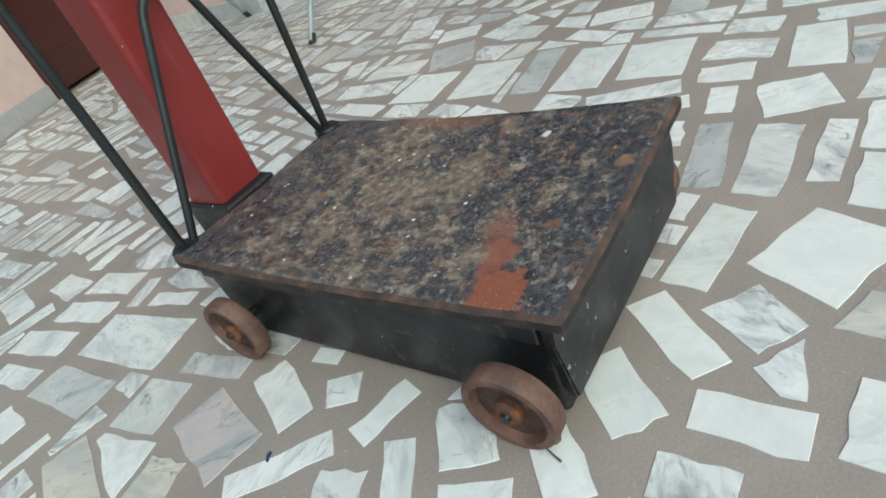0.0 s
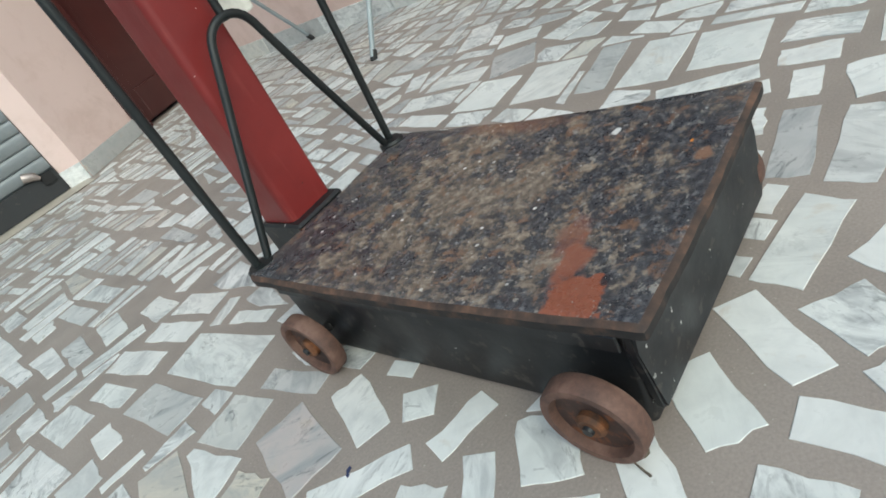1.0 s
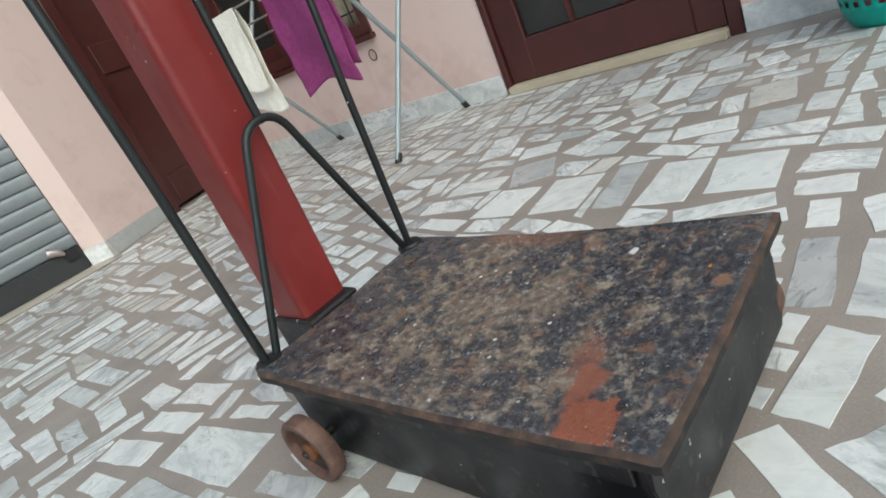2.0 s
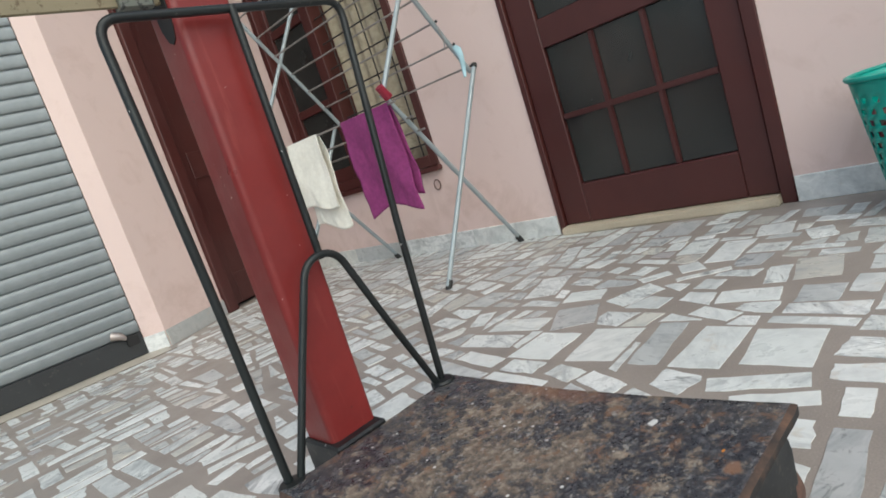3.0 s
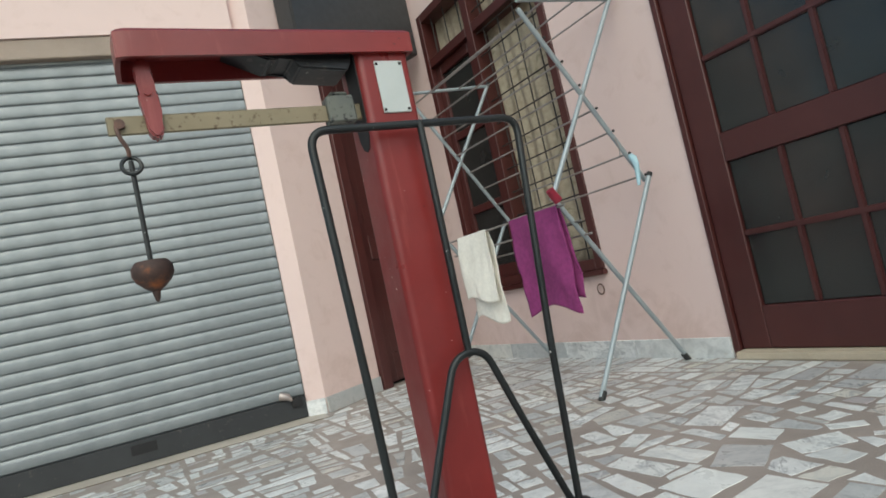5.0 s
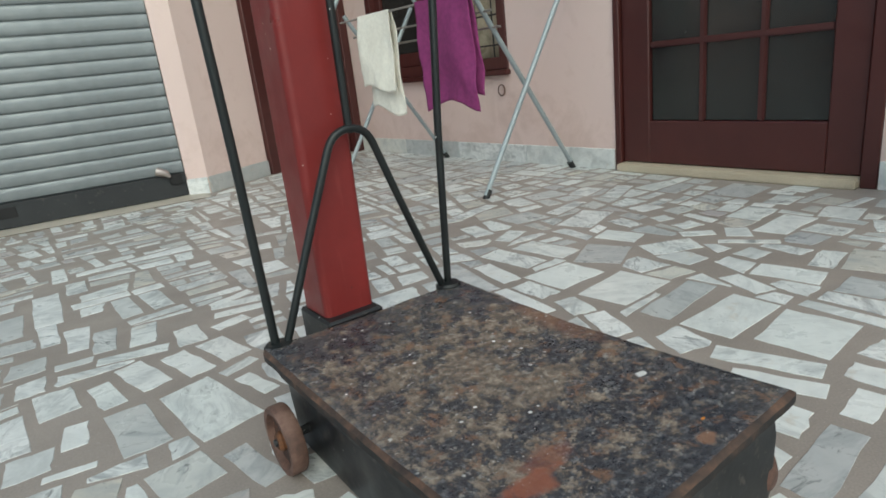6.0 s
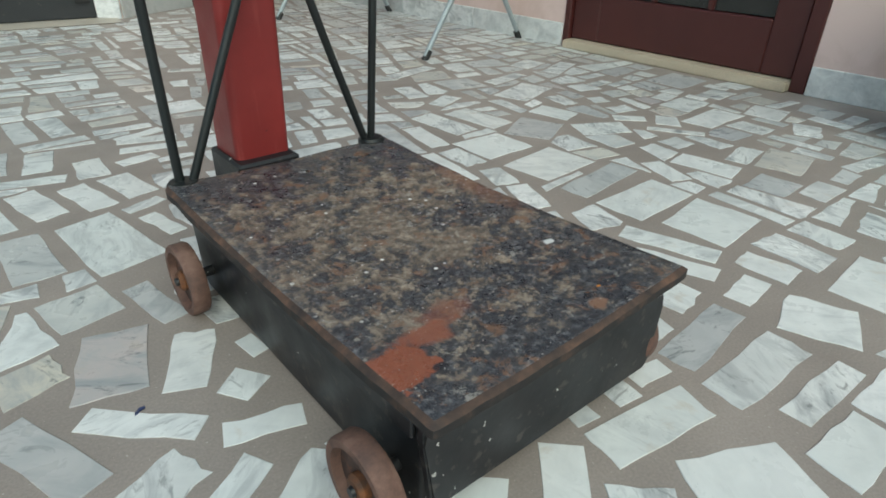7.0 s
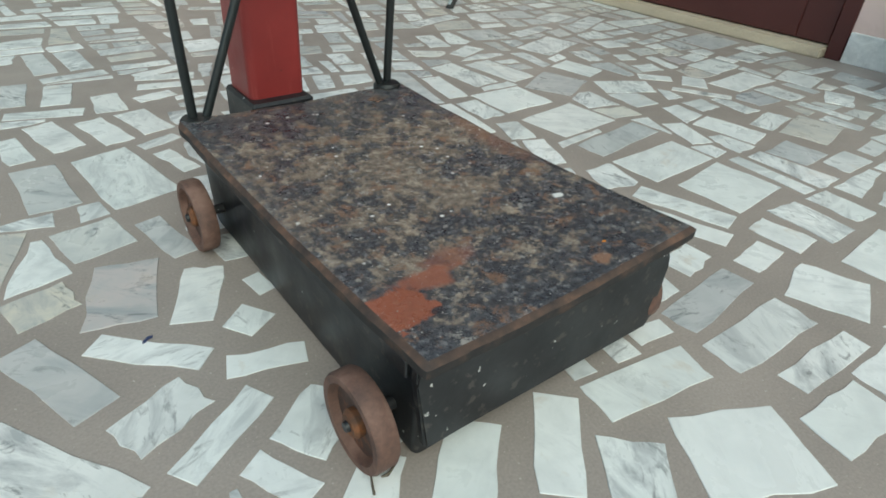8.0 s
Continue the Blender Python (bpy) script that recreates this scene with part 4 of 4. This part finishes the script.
def laundry_stuff():
    m = Mat("mixed_laundry", 0.9)
    n = m.t.nodes.new("ShaderNodeTexVoronoi")
    n.inputs["Scale"].default_value = 34
    m.link(m.co, n.inputs["Vector"])
    hue = m.t.nodes.new("ShaderNodeSeparateColor")
    m.link(n.outputs["Color"], hue.inputs[0])
    m.color(m.ramp(hue.outputs[0], (0.2, (0.42, 0.05, 0.10)), (0.45, (0.60, 0.30, 0.24)), (0.7, (0.05, 0.05, 0.12)), (0.9, (0.35, 0.06, 0.05))))
    return m.m


laundry = part("laundry", lathe([(0.001, 0.008), (0.09, 0.008), (0.112, 0.10), (0.135, 0.25), (0.10, 0.31), (0.001, 0.33)], 24, Matrix.Translation((1.70, 0.235, 0))), laundry_stuff(), None, "", True)
tagged(laundry, "pink and dark crumpled laundry inside the teal basket", "laundry")

# ---- marble pieces of the floor ----
# centre, length, width and turn in degrees of the larger pieces round the scale
SLABS_BESIDE = [
    (-0.109, 0.388, 0.113, 0.05, 70),
    (-0.068, 0.308, 0.048, 0.046, 39),
    (-0.035, 0.373, 0.045, 0.027, 104),
    (-0.182, 0.305, 0.136, 0.034, 142),
    (-0.068, 0.232, 0.088, 0.034, 169),
    (-0.187, 0.204, 0.087, 0.056, 28),
    (-0.138, 0.152, 0.12, 0.036, 38),
    (-0.106, 0.074, 0.074, 0.031, 123),
    (-0.052, 0.124, 0.077, 0.062, 40),
    (-0.294, 0.176, 0.184, 0.07, 128),
]
SLABS_FRONT = [
    (0.058, 0.004, 0.103, 0.06, 51),
    (0.15, -0.018, 0.123, 0.049, 54),
    (0.294, -0.004, 0.156, 0.056, 177),
    (0.194, -0.084, 0.076, 0.065, 56),
    (0.312, -0.12, 0.129, 0.112, 159),
    (0.361, 0.056, 0.057, 0.029, 177),
    (0.488, -0.014, 0.173, 0.057, 4),
    (0.516, -0.083, 0.151, 0.035, 3),
    (0.455, -0.151, 0.113, 0.061, 179),
    (0.538, 0.145, 0.074, 0.046, 12),
    (0.071, -0.115, 0.101, 0.048, 96),
    (-0.008, -0.095, 0.071, 0.047, 96),
    (0.106, -0.208, 0.089, 0.047, 1),
    (-0.04, 0.02, 0.085, 0.048, 48),
]
SLABS_RIGHT = [
    (0.646, 0.099, 0.088, 0.043, 11),
    (0.661, -0.005, 0.103, 0.102, 25),
    (0.664, 0.26, 0.164, 0.047, 112),
    (0.615, 0.21, 0.133, 0.045, 114),
    (0.806, 0.272, 0.151, 0.128, 8),
    (0.782, 0.406, 0.191, 0.097, 7),
    (0.824, 0.124, 0.115, 0.075, 93),
    (0.927, 0.133, 0.094, 0.068, 94),
    (0.834, 0.005, 0.16, 0.072, 10),
    (1.186, 0.448, 0.123, 0.05, 14),
]
SLABS_COLUMN = [
    (-0.066, 0.892, 0.075, 0.027, 25),
    (-0.145, 0.772, 0.215, 0.098, 104),
    (-0.054, 0.795, 0.101, 0.033, 109),
    (-0.3, 0.95, 0.121, 0.04, 104),
    (-0.352, 0.827, 0.083, 0.04, 88),
    (-0.359, 0.71, 0.075, 0.017, 177),
]
SLABS_SHUTTER = [
    (-0.295, 1.259, 0.146, 0.046, 89),
    (-0.216, 1.231, 0.13, 0.053, 85),
    (-0.244, 1.12, 0.144, 0.04, 170),
    (-0.236, 0.992, 0.148, 0.058, 109),
    (-0.151, 0.984, 0.14, 0.051, 107),
    (-0.075, 1.005, 0.129, 0.059, 106),
    (-0.125, 1.139, 0.108, 0.059, 92),
    (-0.173, 1.35, 0.14, 0.035, 10),
    (-0.165, 1.484, 0.173, 0.054, 99),
    (-0.24, 1.479, 0.179, 0.049, 98),
    (-0.023, 1.383, 0.133, 0.036, 3),
    (-0.032, 1.462, 0.114, 0.044, 5),
    (-0.035, 1.534, 0.137, 0.052, 9),
    (0.005, 1.319, 0.119, 0.034, 19),
    (-0.03, 1.145, 0.082, 0.042, 17),
    (0.013, 1.274, 0.133, 0.043, 169),
    (0.015, 1.208, 0.145, 0.037, 171),
]
SLABS_WALL = [
    (0.746, 0.653, 0.171, 0.12, 11),
    (0.707, 0.813, 0.15, 0.126, 8),
    (0.599, 0.784, 0.107, 0.058, 95),
    (0.599, 0.65, 0.087, 0.054, 80),
    (0.6, 0.947, 0.153, 0.053, 87),
    (1.04, 0.767, 0.141, 0.084, 156),
    (0.939, 0.48, 0.111, 0.05, 76),
    (1.046, 0.455, 0.139, 0.079, 103),
]
SLABS_DOOR = [
    (1.248, 0.718, 0.083, 0.061, 41),
    (1.384, 0.666, 0.190, 0.083, 8),
    (1.192, 0.648, 0.146, 0.028, 129),
    (1.206, 1.052, 0.078, 0.045, 91),
    (1.238, 0.967, 0.054, 0.046, 76),
    (1.226, 0.863, 0.070, 0.055, 167),
    (1.432, 0.796, 0.144, 0.091, 9),
    (1.413, 0.953, 0.066, 0.061, 80),
    (1.447, 0.884, 0.082, 0.051, 13),
    (1.618, 0.817, 0.120, 0.075, 9),
    (1.569, 0.618, 0.120, 0.099, 14),
    (1.674, 0.703, 0.082, 0.071, 178),
    (1.384, 0.433, 0.129, 0.031, 97),
    (1.509, 0.467, 0.104, 0.067, 28),
    (1.637, 0.469, 0.110, 0.047, 88),
    (1.388, 0.259, 0.154, 0.038, 175),
    (1.365, 1.440, 0.127, 0.083, 22),
    (1.431, 1.340, 0.197, 0.065, 26),
    (1.395, 1.107, 0.089, 0.040, 8),
]
SLABS_MIDDLE = [
    (1.027, 0.935, 0.118, 0.086, 110),
    (1.137, 1.020, 0.100, 0.054, 86),
    (1.101, 1.151, 0.183, 0.110, 23),
    (1.156, 1.309, 0.181, 0.050, 15),
    (0.736, 0.121, 0.090, 0.057, 99),
    (0.538, 0.753, 0.180, 0.036, 90),
    (0.810, 1.003, 0.173, 0.083, 103),
    (0.700, 1.009, 0.181, 0.074, 100),
    (1.177, 0.790, 0.089, 0.044, 140),
    (0.783, 1.320, 0.127, 0.064, 82),
    (0.825, 1.190, 0.111, 0.057, 29),
    (0.927, 1.545, 0.200, 0.058, 17),
    (-0.538, 1.546, 0.187, 0.118, 96),
    (-0.429, 1.642, 0.303, 0.066, 94),
    (-0.416, 1.408, 0.163, 0.042, 96),
    (-0.412, 2.012, 0.188, 0.043, 94),
    (-0.360, 1.808, 0.134, 0.058, 94),
    (-0.296, 1.602, 0.146, 0.050, 3),
    (1.785, 0.855, 0.109, 0.090, 177),
]
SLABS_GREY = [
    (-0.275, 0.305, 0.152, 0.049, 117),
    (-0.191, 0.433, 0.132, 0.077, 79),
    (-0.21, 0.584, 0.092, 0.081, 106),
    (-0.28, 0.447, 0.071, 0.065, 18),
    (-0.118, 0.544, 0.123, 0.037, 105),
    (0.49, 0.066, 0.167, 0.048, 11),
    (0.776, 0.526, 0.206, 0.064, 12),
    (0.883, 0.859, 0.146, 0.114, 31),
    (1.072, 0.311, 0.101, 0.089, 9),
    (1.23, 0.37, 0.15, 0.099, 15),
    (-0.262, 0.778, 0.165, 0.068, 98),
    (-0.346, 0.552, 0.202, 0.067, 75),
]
GAP = 0.010


def quad(x, y, l, w, a, rnd):
    ca, sa = math.cos(radians(a)), math.sin(radians(a))
    out = []
    for sx, sy in ((-1, -1), (1, -1), (1, 1), (-1, 1)):
        u = sx * l / 2 + rnd.uniform(-0.05, 0.05) * w
        v = sy * w / 2 + rnd.uniform(-0.06, 0.06) * w
        out.append((x + u * ca - v * sa, y + u * sa + v * ca))
    return out


def cut(poly, px, py, nx, ny):
    """The part of a convex outline on the side of a line that its normal points to."""
    out = []
    k = len(poly)
    for i in range(k):
        ax, ay = poly[i]
        bx, by = poly[(i + 1) % k]
        da, db = (ax - px) * nx + (ay - py) * ny, (bx - px) * nx + (by - py) * ny
        if da >= 0:
            out.append((ax, ay))
        if da * db < 0:
            t = da / (da - db)
            out.append((ax + (bx - ax) * t, ay + (by - ay) * t))
    return out


def area(poly):
    return 0.5 * sum(p[0] * q[1] - q[0] * p[1] for p, q in zip(poly, poly[1:] + poly[:1]))


def shrink(poly, d):
    """A convex outline with every side moved in by about d."""
    out = poly
    k = len(poly)
    for i in range(k):
        ax, ay = poly[i]
        bx, by = poly[(i + 1) % k]
        ln = math.hypot(bx - ax, by - ay)
        if ln < 1e-6:
            continue
        nx, ny = -(by - ay) / ln, (bx - ax) / ln
        dd = d[i % len(d)]
        out = cut(out, ax + nx * dd, ay + ny * dd, nx, ny)
        if len(out) < 3:
            return []
    return out


def split(poly, rnd, out, depth=0):
    """Breaks a field into uneven pieces, mostly slabs and strips."""
    a = area(poly)
    cx = sum(p[0] for p in poly) / len(poly)
    cy = sum(p[1] for p in poly) / len(poly)
    strips = cx < 0.9 and cy > 1.0
    goal = (0.0105 if strips else 0.0165) * rnd.choice((0.55, 0.8, 1.0, 1.35, 1.9))
    if cy < 0.6 and cx < 0.5:
        goal *= 0.75
    if a < goal or depth > 14:
        out.append(poly)
        return
    # longest direction
    best, ang = 0, 0
    for i in range(len(poly)):
        for j in range(i):
            dx, dy = poly[i][0] - poly[j][0], poly[i][1] - poly[j][1]
            if dx * dx + dy * dy > best:
                best, ang = dx * dx + dy * dy, math.atan2(dy, dx)
    long_l = math.sqrt(best)
    wide = a / long_l
    if strips and a < 0.05 and long_l / wide < 2.6 and rnd.random() < 0.75:
        ang += math.pi / 2
    base = round((ang - field_turn(cx, cy)) / (math.pi / 2)) * math.pi / 2 + field_turn(cx, cy)
    ang = base + rnd.gauss(0, 0.10)
    t = rnd.uniform(-0.16, 0.16) * long_l
    px, py = cx + t * math.cos(ang), cy + t * math.sin(ang)
    for sgn in (1, -1):
        piece = cut(poly, px, py, sgn * math.cos(ang), sgn * math.sin(ang))
        if len(piece) > 2 and area(piece) > 1e-4:
            split(piece, rnd, out, depth + 1)


def field_turn(x, y):
    """The pieces' main direction drifts over the floor."""
    return 0.15 + 0.45 * noise.noise((x * 0.7, y * 0.7, 7.7))


rnd = random.Random(11)
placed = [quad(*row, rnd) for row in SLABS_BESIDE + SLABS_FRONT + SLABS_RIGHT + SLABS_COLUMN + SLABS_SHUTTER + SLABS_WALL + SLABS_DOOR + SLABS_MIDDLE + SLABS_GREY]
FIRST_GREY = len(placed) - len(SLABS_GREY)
field = []
split([(-3.6, -3.0), (1.95, -3.0), (1.72, 1.8), (1.44, 3.75), (0.72, 3.42), (0.28, 3.10), (0.2, 3.02), (-3.6, 3.02)], rnd, field)
pieces = list(placed)
boxed = [(min(p[0] for p in q), max(p[0] for p in q), min(p[1] for p in q), max(p[1] for p in q)) for q in placed]
for poly in field:
    x0, x1, y0, y1 = min(p[0] for p in poly), max(p[0] for p in poly), min(p[1] for p in poly), max(p[1] for p in poly)
    wide = 0.0085 if rnd.random() < 0.55 else 0.0130
    poly = shrink(poly, [wide * rnd.uniform(0.6, 1.6) for _ in range(7)])
    for q, b in zip(placed, boxed):
        if len(poly) < 3:
            break
        if b[0] - GAP > x1 or b[1] + GAP < x0 or b[2] - GAP > y1 or b[3] + GAP < y0:
            continue
        best = []
        for i in range(4):
            (ax, ay), (bx, by) = q[i], q[(i + 1) % 4]
            ln = math.hypot(bx - ax, by - ay)
            nx, ny = (by - ay) / ln, -(bx - ax) / ln
            keep = cut(poly, ax + nx * GAP, ay + ny * GAP, nx, ny)
            if len(keep) > 2 and (not best or area(keep) > area(best)):
                best = keep
        poly = best
    if len(poly) > 2 and area(poly) > 0.0016:
        pieces.append(poly)


def slab(poly, rnd):
    """One piece with worn edges, a hair proud of the cement."""
    poly = [p for i, p in enumerate(poly) if math.hypot(p[0] - poly[i - 1][0], p[1] - poly[i - 1][1]) > 0.004]
    ring = []
    for i in range(len(poly)):
        (ax, ay), (bx, by) = poly[i], poly[(i + 1) % len(poly)]
        ring.append((ax, ay))
        ln = math.hypot(bx - ax, by - ay)
        if ln > 0.05:
            for t in (0.22, 0.48, 0.76):
                o = rnd.gauss(0, 0.0017)
                ring.append((ax + (bx - ax) * t - (by - ay) / ln * o, ay + (by - ay) * t + (bx - ax) / ln * o))
    h = 0.0009 + rnd.uniform(0, 0.0006)
    cx, cy = sum(p[0] for p in ring) / len(ring), sum(p[1] for p in ring) / len(ring)
    k = len(ring)
    verts = [(x, y, -0.002) for x, y in ring] + [(x, y, h * 0.5) for x, y in ring] + [(cx + (x - cx) * 0.985, cy + (y - cy) * 0.985, h) for x, y in ring]
    faces = [(i, (i + 1) % k, k + (i + 1) % k, k + i) for i in range(k)] + [(k + i, k + (i + 1) % k, 2 * k + (i + 1) % k, 2 * k + i) for i in range(k)] + [tuple(range(2 * k, 3 * k))]
    return verts, faces


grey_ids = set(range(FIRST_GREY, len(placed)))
pieces = [p if area(p) > 0 else p[::-1] for p in pieces]
order = sorted(range(len(pieces)), key=lambda i: math.hypot(sum(p[0] for p in pieces[i]) / len(pieces[i]) - 0.25, sum(p[1] for p in pieces[i]) / len(pieces[i]) - 0.35))
all_v, all_f, dull = [], [], []
for rank, i in enumerate(order):
    v, f = slab(pieces[i], rnd)
    if len(v) < 9:
        continue
    if rank < 300:
        me = bpy.data.meshes.new("tile")
        me.from_pydata(v, [], f)
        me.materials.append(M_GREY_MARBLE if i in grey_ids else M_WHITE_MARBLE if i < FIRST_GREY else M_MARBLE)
        ob = new("tile", me)
        ob.parent = floor
    else:
        b = len(all_v)
        all_v += v
        all_f += [tuple(b + j for j in g) for g in f]
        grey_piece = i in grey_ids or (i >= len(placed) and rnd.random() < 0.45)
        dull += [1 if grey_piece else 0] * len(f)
me = bpy.data.meshes.new("tile_field")
me.from_pydata(all_v, [], all_f)
me.materials.append(M_MARBLE)
me.materials.append(M_GREY_MARBLE)
me.polygons.foreach_set("material_index", dull)
rest = new("tile_field", me)
rest.parent = floor
tagged(rest, "broken white and grey marble pieces laid in cement", kind="stuff")
